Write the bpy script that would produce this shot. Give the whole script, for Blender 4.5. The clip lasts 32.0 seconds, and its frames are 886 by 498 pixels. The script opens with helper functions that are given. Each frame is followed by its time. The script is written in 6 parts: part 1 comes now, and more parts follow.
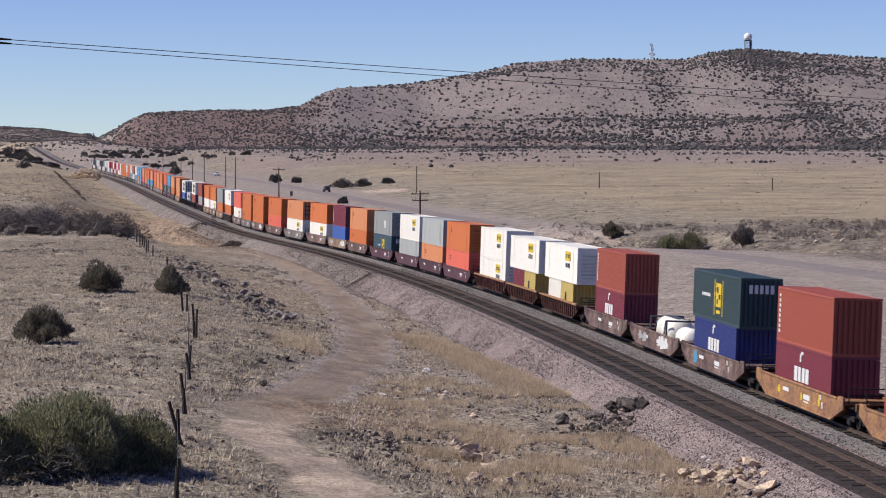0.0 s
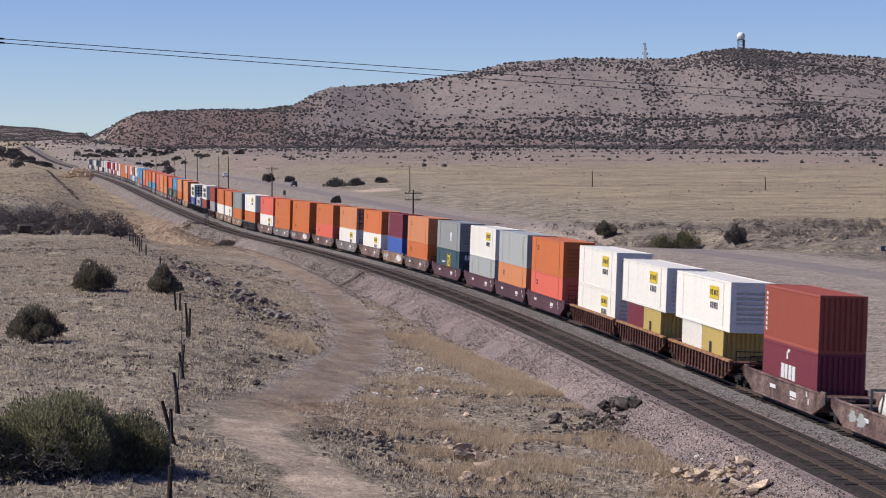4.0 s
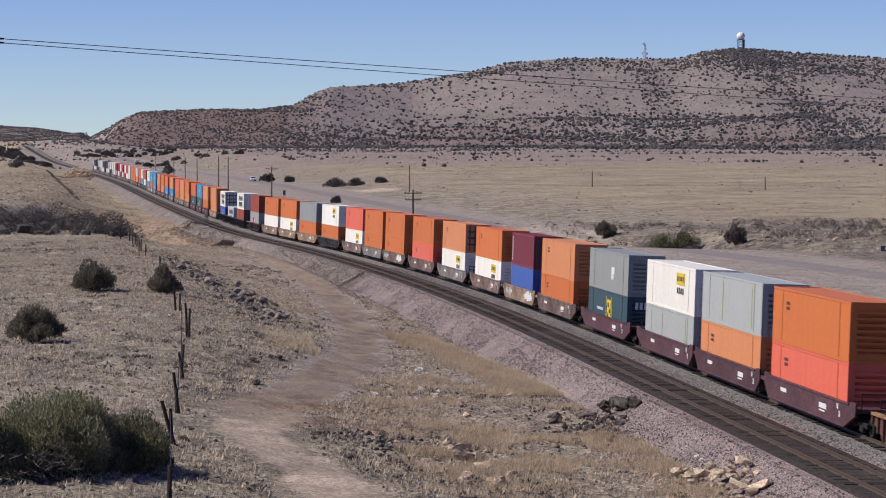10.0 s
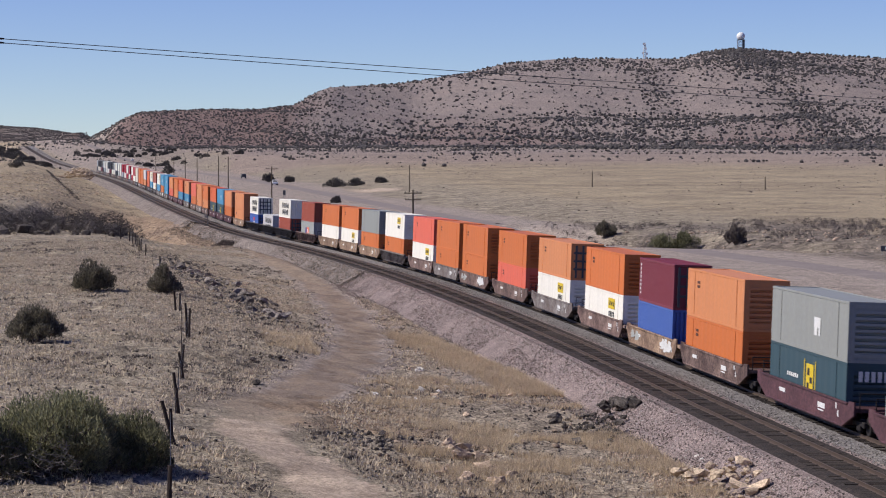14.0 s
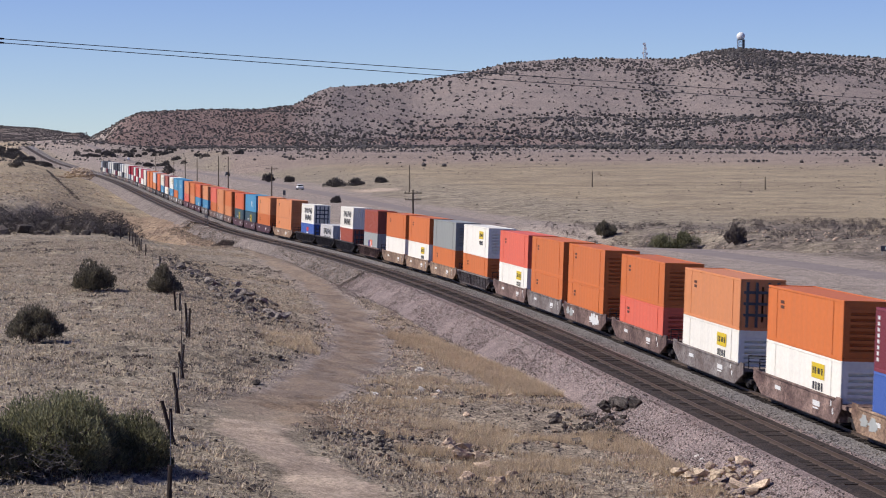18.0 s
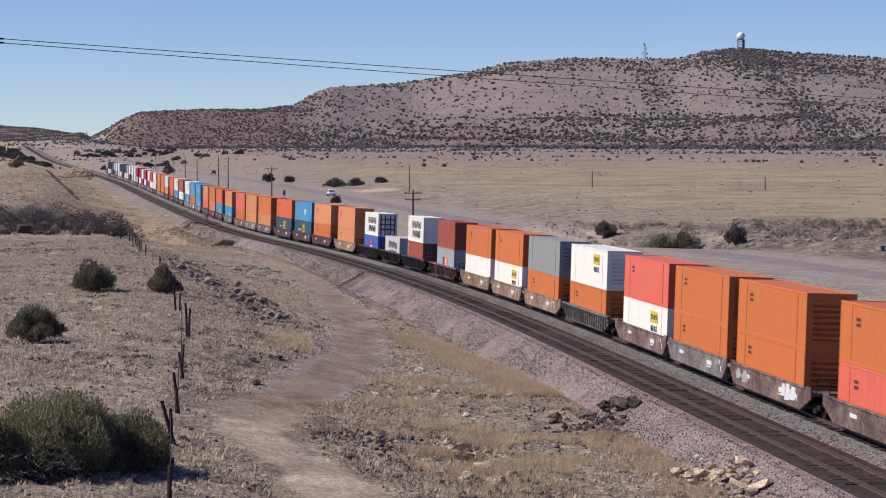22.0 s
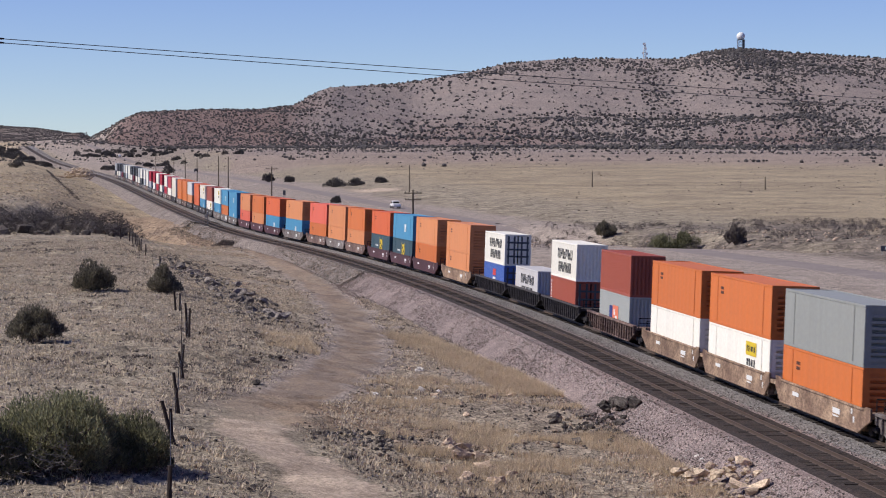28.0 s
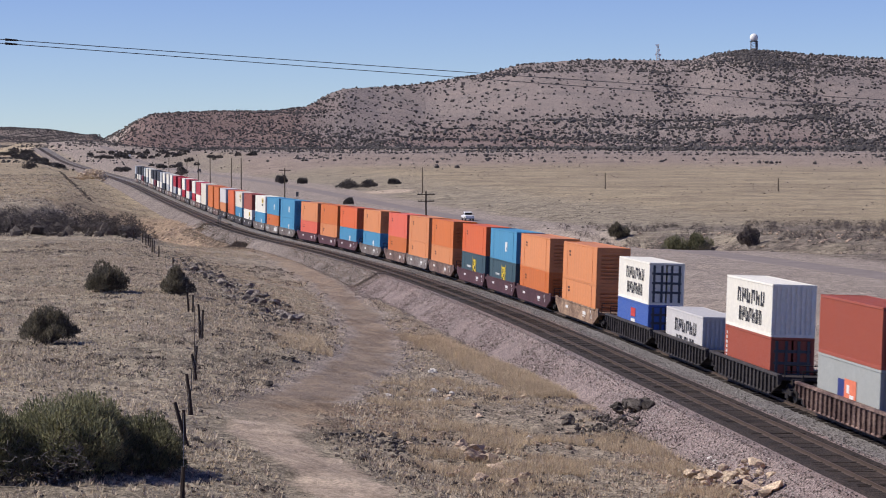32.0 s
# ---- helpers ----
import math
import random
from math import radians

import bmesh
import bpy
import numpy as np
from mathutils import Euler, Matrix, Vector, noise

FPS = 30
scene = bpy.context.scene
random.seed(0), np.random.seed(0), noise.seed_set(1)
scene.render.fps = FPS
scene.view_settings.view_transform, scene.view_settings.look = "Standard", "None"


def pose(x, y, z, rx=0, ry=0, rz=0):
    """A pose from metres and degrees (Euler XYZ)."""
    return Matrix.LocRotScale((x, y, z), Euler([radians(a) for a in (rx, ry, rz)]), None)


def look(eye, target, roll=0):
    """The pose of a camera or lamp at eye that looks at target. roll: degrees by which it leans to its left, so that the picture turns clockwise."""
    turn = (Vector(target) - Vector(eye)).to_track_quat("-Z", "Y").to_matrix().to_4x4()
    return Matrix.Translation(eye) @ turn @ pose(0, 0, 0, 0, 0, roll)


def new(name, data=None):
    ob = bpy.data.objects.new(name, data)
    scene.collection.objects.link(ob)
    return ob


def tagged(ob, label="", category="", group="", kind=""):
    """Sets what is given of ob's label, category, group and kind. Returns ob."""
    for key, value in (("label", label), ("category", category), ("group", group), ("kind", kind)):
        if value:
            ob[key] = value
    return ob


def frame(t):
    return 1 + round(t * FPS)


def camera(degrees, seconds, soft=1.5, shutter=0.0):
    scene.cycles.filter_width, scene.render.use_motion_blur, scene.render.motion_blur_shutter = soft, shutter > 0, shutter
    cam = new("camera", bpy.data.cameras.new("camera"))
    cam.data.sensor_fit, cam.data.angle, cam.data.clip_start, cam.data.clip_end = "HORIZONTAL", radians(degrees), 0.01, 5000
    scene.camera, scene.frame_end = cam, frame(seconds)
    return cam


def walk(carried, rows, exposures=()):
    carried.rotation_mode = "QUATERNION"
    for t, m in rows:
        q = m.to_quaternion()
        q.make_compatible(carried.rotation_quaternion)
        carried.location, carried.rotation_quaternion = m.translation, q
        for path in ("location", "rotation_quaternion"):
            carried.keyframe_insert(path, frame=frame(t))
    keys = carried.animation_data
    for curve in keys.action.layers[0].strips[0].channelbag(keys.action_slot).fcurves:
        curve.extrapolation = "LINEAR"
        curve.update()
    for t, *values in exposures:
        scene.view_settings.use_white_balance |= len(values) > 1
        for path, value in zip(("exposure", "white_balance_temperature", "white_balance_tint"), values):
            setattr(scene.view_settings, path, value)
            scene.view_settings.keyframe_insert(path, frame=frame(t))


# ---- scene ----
cam = camera(18.76, 32.0, soft=1.0, shutter=0.5)
CAM_Z = 13.3
STEP = 0.012074  # degrees of pan per step of the head


def aim(right, down):
    """The camera on its tripod, panned and tilted by small steps from its resting view."""
    return pose(0, 0, CAM_Z, 90 - 2.058 + down * STEP, 0, right * STEP)


walk(cam, [
    (0.0, aim(12.5, 1.4)), (0.5, aim(15, 1.4)), (1.0, aim(18.3, 1.4)), (1.5, aim(20, 1.4)), (2.0, aim(19.7, 1.4)),
    (2.5, aim(19.2, 1.2)), (3.0, aim(12.8, 0.6)), (3.5, aim(3.0, 0.4)), (4.0, aim(0.4, 0.1)), (4.5, aim(0, 0)), (6.0, aim(0, 0)),
    (16.0, aim(0, 0)), (29.0, aim(0, 0)), (30.0, aim(0, 0)), (30.5, aim(1.3, 0.2)), (31.0, aim(9.3, 1.0)),
    (31.5, aim(19.4, 1.4)), (32.0, aim(22.9, 2.6))],
     exposures=[(0, 0.18, 6600, 11), (3, 0.15, 6600, 11), (5, 0.07, 6600, 11), (12, 0.07, 6600, 11), (16, 0.15, 6600, 11), (32, 0.15, 6600, 11)])

# ---- light ----
SUN_EL, SUN_AZ = radians(43), radians(-94)  # azimuth from +y towards +x
sky = bpy.data.worlds.new("sky")
scene.world = sky
sky.use_nodes = True
sn = sky.node_tree
st = sn.nodes.new("ShaderNodeTexSky")
st.sky_type, st.sun_disc, st.sun_elevation, st.sun_rotation = "NISHITA", False, SUN_EL, SUN_AZ
st.altitude, st.air_density, st.dust_density, st.ozone_density = 1500, 0.8, 0.05, 7.0
sky_tint = sn.nodes.new("ShaderNodeHueSaturation")  # turns the sky's blue towards violet and deepens it a little
sky_tint.inputs["Hue"].default_value, sky_tint.inputs["Saturation"].default_value = 0.524, 1.06
sn.links.new(st.outputs[0], sky_tint.inputs["Color"])
sn.links.new(sky_tint.outputs[0], sn.nodes["Background"].inputs[0])
sn.nodes["Background"].inputs[1].default_value = 0.102
sun = new("sun", bpy.data.lights.new("sun", "SUN"))
sun.data.energy, sun.data.angle, sun.data.color = 4.4, radians(0.5), (1.0, 0.95, 0.89)
to_sun = Vector((math.sin(SUN_AZ) * math.cos(SUN_EL), math.cos(SUN_AZ) * math.cos(SUN_EL), math.sin(SUN_EL)))
sun.matrix_world = look((0, 0, 200), Vector((0, 0, 200)) - to_sun)


# ---- materials ----
def mat(name, base, rough=0.8, metal=0.0, var=0.25, scale=3.0, fine=0.0, tint=None, bump=0.0, stretch=(1, 1, 1), rand=0.0, spec=0.3):
    """A painted or natural surface: base colour with broad stains (scale per metre), grain (fine per metre) and relief."""
    m = bpy.data.materials.new(name)
    m.use_nodes = True
    n, l = m.node_tree.nodes, m.node_tree.links
    b = n["Principled BSDF"]
    b.inputs["Roughness"].default_value, b.inputs["Metallic"].default_value = rough, metal
    b.inputs["Specular IOR Level"].default_value = spec
    tc = n.new("ShaderNodeTexCoord")
    mp = n.new("ShaderNodeMapping")
    mp.inputs["Scale"].default_value = stretch
    l.new(tc.outputs["Object"], mp.inputs[0])
    no = n.new("ShaderNodeTexNoise")
    no.inputs["Scale"].default_value, no.inputs["Detail"].default_value, no.inputs["Roughness"].default_value = scale, 6, 0.65
    l.new(mp.outputs[0], no.inputs[0])
    t = tint or tuple(c * (1 - var) for c in base)
    cr = n.new("ShaderNodeValToRGB")
    cr.color_ramp.elements[0].position, cr.color_ramp.elements[1].position = 0.35, 0.66
    cr.color_ramp.elements[0].color, cr.color_ramp.elements[1].color = (*t, 1), (*base, 1)
    l.new(no.outputs[0], cr.inputs[0])
    out = cr.outputs[0]
    if fine:
        n2 = n.new("ShaderNodeTexNoise")
        n2.inputs["Scale"].default_value, n2.inputs["Detail"].default_value = fine, 3
        l.new(tc.outputs["Object"], n2.inputs[0])
        mr = n.new("ShaderNodeMapRange")
        mr.inputs[1].default_value, mr.inputs[2].default_value, mr.inputs[3].default_value, mr.inputs[4].default_value = 0.3, 0.7, 1 - var, 1 + var
        l.new(n2.outputs[0], mr.inputs[0])
        mx = n.new("ShaderNodeVectorMath")
        mx.operation = "SCALE"
        l.new(out, mx.inputs[0]), l.new(mr.outputs[0], mx.inputs["Scale"])
        out = mx.outputs[0]
        if bump:
            bu = n.new("ShaderNodeBump")
            bu.inputs["Strength"].default_value, bu.inputs["Distance"].default_value = 0.8, bump
            l.new(n2.outputs[0], bu.inputs["Height"]), l.new(bu.outputs[0], b.inputs["Normal"])
    if rand:
        oi = n.new("ShaderNodeObjectInfo")
        mr = n.new("ShaderNodeMapRange")
        mr.inputs[3].default_value, mr.inputs[4].default_value = 1 - rand, 1 + rand
        l.new(oi.outputs["Random"], mr.inputs[0])
        mx = n.new("ShaderNodeVectorMath")
        mx.operation = "SCALE"
        l.new(out, mx.inputs[0]), l.new(mr.outputs[0], mx.inputs["Scale"])
        out = mx.outputs[0]
    l.new(out, b.inputs["Base Color"])
    return m


def paint(name, c, wear=0.06):
    """Sun-bleached paint with streaks that run down the wall."""
    return mat(name, c, 0.5, 0.0, wear, 0.9, 4.0, tuple(x * 0.90 + 0.008 for x in c), 0, (1.4, 1.4, 0.22), 0.06, 0.35)


PAINT = {
    "orange": paint("orange_paint", (0.62, 0.165, 0.036)), "pale": paint("faded_orange_paint", (0.66, 0.25, 0.095)),
    "red": paint("faded_red_paint", (0.72, 0.14, 0.08)), "vermilion": paint("vermilion_paint", (0.66, 0.13, 0.035)),
    "white": paint("white_paint", (0.86, 0.825, 0.72)), "cream": paint("cream_paint", (0.74, 0.68, 0.56)),
    "grey": paint("grey_paint", (0.29, 0.30, 0.275)), "bluegrey": paint("blue_grey_paint", (0.385, 0.40, 0.375)),
    "teal": paint("dark_teal_paint", (0.038, 0.078, 0.094)), "green": paint("dark_green_paint", (0.034, 0.060, 0.064)),
    "maroon": paint("maroon_paint", (0.20, 0.035, 0.05)), "brick": paint("brick_red_paint", (0.36, 0.085, 0.05)),
    "blue": paint("blue_paint", (0.07, 0.14, 0.42)), "navy": paint("navy_paint", (0.028, 0.042, 0.17)),
    "sky": paint("light_blue_paint", (0.07, 0.28, 0.46)), "yellow": paint("yellow_paint", (0.55, 0.42, 0.13)),
    "silver": paint("silver_paint", (0.5, 0.52, 0.53)), "crimson": paint("crimson_paint", (0.45, 0.03, 0.05)),
    "dark": paint("dark_grey_paint", (0.07, 0.075, 0.085)), "pink": paint("grey_white_paint", (0.6, 0.58, 0.56))}
CARP = {
    "plum": mat("plum_car_paint", (0.11, 0.05, 0.055), 0.6, 0, 0.4, 0.6, 6, rand=0.15),
    "rust": mat("rusty_brown_car_paint", (0.24, 0.165, 0.135), 0.75, 0, 0.6, 0.55, 7, (0.062, 0.034, 0.030), rand=0.2),
    "brown": mat("red_brown_car_paint", (0.15, 0.068, 0.050), 0.7, 0, 0.5, 0.8, 6, rand=0.15),
    "ochre": mat("ochre_car_paint", (0.37, 0.20, 0.085), 0.7, 0, 0.4, 0.8, 6, (0.2, 0.1, 0.06), rand=0.1),
    "tan": mat("faded_tan_car_paint", (0.36, 0.25, 0.165), 0.8, 0, 0.5, 0.55, 7, (0.12, 0.07, 0.05), rand=0.15),
    "grey": mat("weathered_grey_car_paint", (0.23, 0.21, 0.195), 0.75, 0, 0.5, 0.55, 7, (0.10, 0.07, 0.06), rand=0.15),
    "black": mat("dark_car_paint", (0.06, 0.052, 0.05), 0.65, 0, 0.4, 0.8, 6, rand=0.2)}
IRON = mat("grimy_iron", (0.035, 0.03, 0.028), 0.7, 0.3, 0.4, 4)
STEEL = mat("worn_rail_steel", (0.125, 0.09, 0.068), 0.6, 0.3, 0.3, 8)
TIE = mat("weathered_tie_timber", (0.050, 0.039, 0.032), 0.9, 0, 0.6, 4, 20, (0.022, 0.018, 0.015), rand=0.3)
LABEL_W = mat("white_lettering", (0.75, 0.75, 0.72), 0.6, 0, 0.2, 6)
LABEL_Y = mat("yellow_label_paint", (0.72, 0.52, 0.03), 0.5, 0, 0.15, 6)
LABEL_K = mat("black_lettering", (0.03, 0.03, 0.035), 0.6, 0, 0.2, 6)
STRIPE = mat("yellow_green_stripe", (0.42, 0.55, 0.12), 0.5, 0, 0.15, 6)
LABEL_B = mat("faded_brown_lettering", (0.12, 0.05, 0.03), 0.6, 0, 0.3, 6)
LABEL_R = mat("red_label_paint", (0.6, 0.06, 0.05), 0.5, 0, 0.2, 6)
LABEL_O = mat("orange_label_paint", (0.8, 0.22, 0.12), 0.5, 0, 0.2, 6)
GRAVEL = mat("pinkish_grey_ballast", (0.262, 0.206, 0.188), 0.9, 0, 1.0, 0.3, 11, (0.18, 0.142, 0.132), 0.10)
TRACKBED = mat("oily_dark_ballast", (0.050, 0.038, 0.031), 0.9, 0, 0.9, 0.9, 10, (0.024, 0.019, 0.016), 0.07)
DUSTBED = mat("dusty_brown_grey_ballast", (0.235, 0.198, 0.172), 0.9, 0, 1.0, 0.12, 4, (0.145, 0.12, 0.104), 0.15)
GREYBED = mat("grey_ballast", (0.22, 0.205, 0.19), 0.9, 0, 0.95, 0.6, 10, (0.16, 0.145, 0.135), 0.08)
CONCRETE = mat("weathered_concrete", (0.52, 0.46, 0.38), 0.85, 0, 0.3, 0.8, 6)
ASPHALT = mat("worn_grey_asphalt", (0.25, 0.21, 0.19), 0.9, 0, 0.2, 0.2, 3)
POLEWOOD = mat("weathered_pole_timber", (0.10, 0.075, 0.055), 0.9, 0, 0.4, 3, 20)
POSTWOOD = mat("dark_post_timber", (0.045, 0.033, 0.028), 0.9, 0, 0.4, 5, 30)
BASALT = mat("dark_basalt", (0.055, 0.049, 0.045), 0.95, 0, 0.6, 3, 12, (0.13, 0.112, 0.098), 0.06, rand=0.35, spec=0.1)
PALEROCK = mat("pale_tan_rock", (0.44, 0.34, 0.245), 0.9, 0, 0.4, 2, 8, (0.30, 0.22, 0.165), 0.03, rand=0.3)
GREYROCK = mat("weathered_grey_basalt", (0.20, 0.175, 0.155), 0.95, 0, 0.6, 2.5, 10, (0.085, 0.074, 0.066), 0.05, rand=0.4, spec=0.1)
BUFFROCK = mat("pale_buff_rock", (0.50, 0.40, 0.285), 0.9, 0, 0.4, 1.5, 8, (0.42, 0.32, 0.23), 0.03, rand=0.35)
WHITEROCK = mat("white_rock", (0.62, 0.58, 0.53), 0.9, 0, 0.3, 2, 8, rand=0.2)
JUNIPER = mat("juniper_foliage", (0.22, 0.195, 0.145), 0.85, 0, 0.5, 2.0, 0, (0.105, 0.095, 0.07), rand=0.2)
SAGE = mat("olive_brush_foliage", (0.30, 0.285, 0.165), 0.85, 0, 0.5, 2.0, 0, (0.135, 0.14, 0.08), rand=0.2)
FARGREEN = mat("far_juniper_foliage", (0.105, 0.095, 0.09), 0.9, 0, 0.4, 0.05, 0)
TWIG = mat("dead_grey_twigs", (0.155, 0.128, 0.112), 0.9, 0, 0.4, 3)
DARKBRUSH = mat("dark_wash_brush", (0.125, 0.105, 0.094), 0.9, 0, 0.5, 0.3, 0, (0.06, 0.052, 0.048))
SIENNA = mat("broken_reddish_tan_rock", (0.40, 0.275, 0.18), 0.9, 0, 0.5, 2, 8, (0.24, 0.16, 0.11), 0.04, rand=0.4)
STRAW = mat("dry_grass", (0.70, 0.60, 0.46), 0.9, 0, 0.35, 0.5, 0, (0.48, 0.40, 0.31))
STRAWTAN = mat("russet_dry_grass", (0.68, 0.555, 0.39), 0.9, 0, 0.35, 0.8, 0, (0.48, 0.38, 0.265))
DEADWOOD = mat("bleached_dead_wood", (0.27, 0.24, 0.215), 0.9, 0, 0.4, 3)
GALV = mat("galvanised_steel", (0.4, 0.42, 0.43), 0.5, 0.6, 0.2, 3)
RADOMEWHITE = mat("white_radome_skin", (0.82, 0.82, 0.80), 0.5, 0, 0.06, 0.3)
WIRE = mat("dark_cable", (0.10, 0.105, 0.115), 0.6, 0.2, 0.2, 4)
TYRE = mat("black_rubber", (0.02, 0.02, 0.02), 0.8, 0, 0.3, 4)
GLASSDARK = mat("dark_car_glass", (0.015, 0.018, 0.02), 0.08, 0, 0.1, 4, spec=0.6)
CARWHITE = mat("white_car_paint", (0.8, 0.8, 0.8), 0.3, 0, 0.05, 2, spec=0.5)


def leafy(m, share=0.45):
    """Lets part of the light through thin leaves."""
    n, l = m.node_tree.nodes, m.node_tree.links
    b, o = n["Principled BSDF"], n["Material Output"]
    tr, mx = n.new("ShaderNodeBsdfTranslucent"), n.new("ShaderNodeMixShader")
    mx.inputs[0].default_value = share
    l.new(b.inputs["Base Color"].links[0].from_socket, tr.inputs["Color"])
    l.new(b.outputs[0], mx.inputs[1]), l.new(tr.outputs[0], mx.inputs[2]), l.new(mx.outputs[0], o.inputs["Surface"])


def island(m, lo, hi):
    """Varies brightness from blade to blade or clump to clump."""
    n, l = m.node_tree.nodes, m.node_tree.links
    b = n["Principled BSDF"]
    src = b.inputs["Base Color"].links[0].from_socket
    g, mr, mx = n.new("ShaderNodeNewGeometry"), n.new("ShaderNodeMapRange"), n.new("ShaderNodeVectorMath")
    mr.inputs[3].default_value, mr.inputs[4].default_value = lo, hi
    mx.operation = "SCALE"
    l.new(g.outputs["Random Per Island"], mr.inputs[0])
    l.new(src, mx.inputs[0]), l.new(mr.outputs[0], mx.inputs["Scale"]), l.new(mx.outputs[0], b.inputs["Base Color"])


for _m, _lo, _hi in ((JUNIPER, 0.6, 1.4), (SAGE, 0.6, 1.4), (STRAW, 0.5, 1.3), (STRAWTAN, 0.6, 1.25), (FARGREEN, 0.6, 1.4), (DARKBRUSH, 0.5, 1.6), (TWIG, 0.6, 1.5), (GRAVEL, 0.75, 1.3), (GREYROCK, 0.6, 1.4), (PALEROCK, 0.7, 1.3)):
    island(_m, _lo, _hi)
for _m in (JUNIPER, SAGE, STRAW, STRAWTAN):
    leafy(_m)


# ---- mesh helpers ----
def mesh_of(name, bm, *mats):
    me = bpy.data.meshes.new(name)
    bm.normal_update()
    bm.to_mesh(me)
    bm.free()
    for m in mats:
        me.materials.append(m)
    return me


def part(name, data, material=None, parent=None, label="", m=None):
    """Links a bmesh or a shared mesh as one object under a thing or a part."""
    if isinstance(data, bmesh.types.BMesh):
        data = mesh_of(name, data, *([material] if material else []))
        ob = new(name, data)
    else:
        ob = new(name, data)
        if material:
            if not data.materials:
                data.materials.append(None)
            ob.material_slots[0].link = "OBJECT"
            ob.material_slots[0].material = material
    if parent:
        ob.parent = parent
    if m is not None:
        ob.matrix_basis = m
    if label:
        ob["label"] = label
    return ob


def box(bm, cx, cy, cz, sx, sy, sz, bevel=0.0, m=None):
    r = bmesh.ops.create_cube(bm, size=1.0)
    vs = r["verts"]
    bmesh.ops.transform(bm, matrix=Matrix.Translation((cx, cy, cz)) @ Matrix.Diagonal((sx, sy, sz, 1)), verts=vs)
    if bevel:
        es = list({e for v in vs for e in v.link_edges})
        g = bmesh.ops.bevel(bm, geom=es, offset=bevel, segments=1, affect="EDGES", profile=0.5)
        vs = g["verts"]
    if m is not None:
        bmesh.ops.transform(bm, matrix=m, verts=[v for v in vs if v.is_valid])
    return bm


def boxes(*rows, bevel=0.0):
    bm = bmesh.new()
    for r in rows:
        box(bm, *r, bevel=bevel)
    return bm


def tube(bm, a, b, r0, r1=None, n=8):
    a, b = Vector(a), Vector(b)
    r1 = r0 if r1 is None else r1
    d = b - a
    q = d.to_track_quat("Z", "Y").to_matrix().to_4x4()
    bmesh.ops.create_cone(bm, cap_ends=True, segments=n, radius1=r0, radius2=r1, depth=d.length,
                          matrix=Matrix.Translation((a + b) / 2) @ q)
    return bm


def prism(bm, pts, y0, y1):
    """A plate with the outline pts of (x, z) between y0 and y1."""
    a, b = [bm.verts.new((x, y0, z)) for x, z in pts], [bm.verts.new((x, y1, z)) for x, z in pts]
    bm.faces.new(a), bm.faces.new(b[::-1])
    for i in range(len(pts)):
        j = (i + 1) % len(pts)
        bm.faces.new((a[j], a[i], b[i], b[j]))
    bmesh.ops.recalc_face_normals(bm, faces=bm.faces)
    return bm


# ---- the line of the railway: heading and grade along its length ----
LEN = np.array([-400, 0, 60, 120, 180, 240, 300, 400, 550, 750, 1000, 1300, 1460, 1650, 1900, 2300.0])
HEAD = np.array([-.09, -.0983, -.106, -.129, -.1512, -.1706, -.2143, -.1584, -.1609, -.1545, -.163, -.160, -.155, -.21, -.21, -.2])
GRADE = np.array([-.3, -.3, -.09, -.14, -.22, -.29, .16, .27, .71, .6, .3, .1, .15, 1.5, 3.6, 3.0]) / 100
S_AX = np.arange(-400, 2300, 2.0)
_h, _g = np.interp(S_AX, LEN, HEAD), np.interp(S_AX, LEN, GRADE)
S_X = np.concatenate([[0], np.cumsum(np.sin(_h[:-1]) * 2)])
S_Y = np.concatenate([[0], np.cumsum(np.cos(_h[:-1]) * 2)])
S_Z = np.concatenate([[0], np.cumsum(_g[:-1] * 2)])
_i0 = 200
S_X, S_Y, S_Z = S_X - S_X[_i0] + 20.81, S_Y - S_Y[_i0] + 119.9, S_Z - S_Z[_i0] + 0.18
NEAR = -4.7  # the second track's offset


def rail_at(s, q=0.0, h=0.0):
    """A point beside the line: s metres along, q metres to its right, h metres above the rail."""
    th = np.interp(s, S_AX, _h)
    return Vector((np.interp(s, S_AX, S_X) + q * math.cos(th), np.interp(s, S_AX, S_Y) - q * math.sin(th), np.interp(s, S_AX, S_Z) + h))


def rails_at(s, q):
    """Plan places beside the line for many distances and offsets."""
    th = np.interp(s, S_AX, _h)
    return np.interp(s, S_AX, S_X) + q * np.cos(th), np.interp(s, S_AX, S_Y) - q * np.sin(th)


def side_of(x, y):
    """Offset from the line to the right, the rail's height and the distance along, for places x, y."""
    yc = np.clip(y, S_Y[0], S_Y[-1])
    th = np.interp(yc, S_Y, _h)
    return (x - np.interp(yc, S_Y, S_X)) * np.cos(th), np.interp(yc, S_Y, S_Z), np.interp(yc, S_Y, S_AX)


def sstep(a, b, x):
    t = np.clip((x - a) / (b - a), 0, 1)
    return t * t * (3 - 2 * t)


def vnoise(x, y, scale, seed):
    """Smooth value noise from -1 to 1."""
    x, y = np.asarray(x) / scale + seed * 17.3, np.asarray(y) / scale + seed * 9.1
    xi, yi = np.floor(x), np.floor(y)
    fx, fy = x - xi, y - yi
    fx, fy = fx * fx * (3 - 2 * fx), fy * fy * (3 - 2 * fy)

    def hsh(a, b):
        v = np.sin(a * 127.1 + b * 311.7 + seed * 74.7) * 43758.5453
        return (v - np.floor(v)) * 2 - 1
    return (hsh(xi, yi) * (1 - fx) + hsh(xi + 1, yi) * fx) * (1 - fy) + (hsh(xi, yi + 1) * (1 - fx) + hsh(xi + 1, yi + 1) * fx) * fy


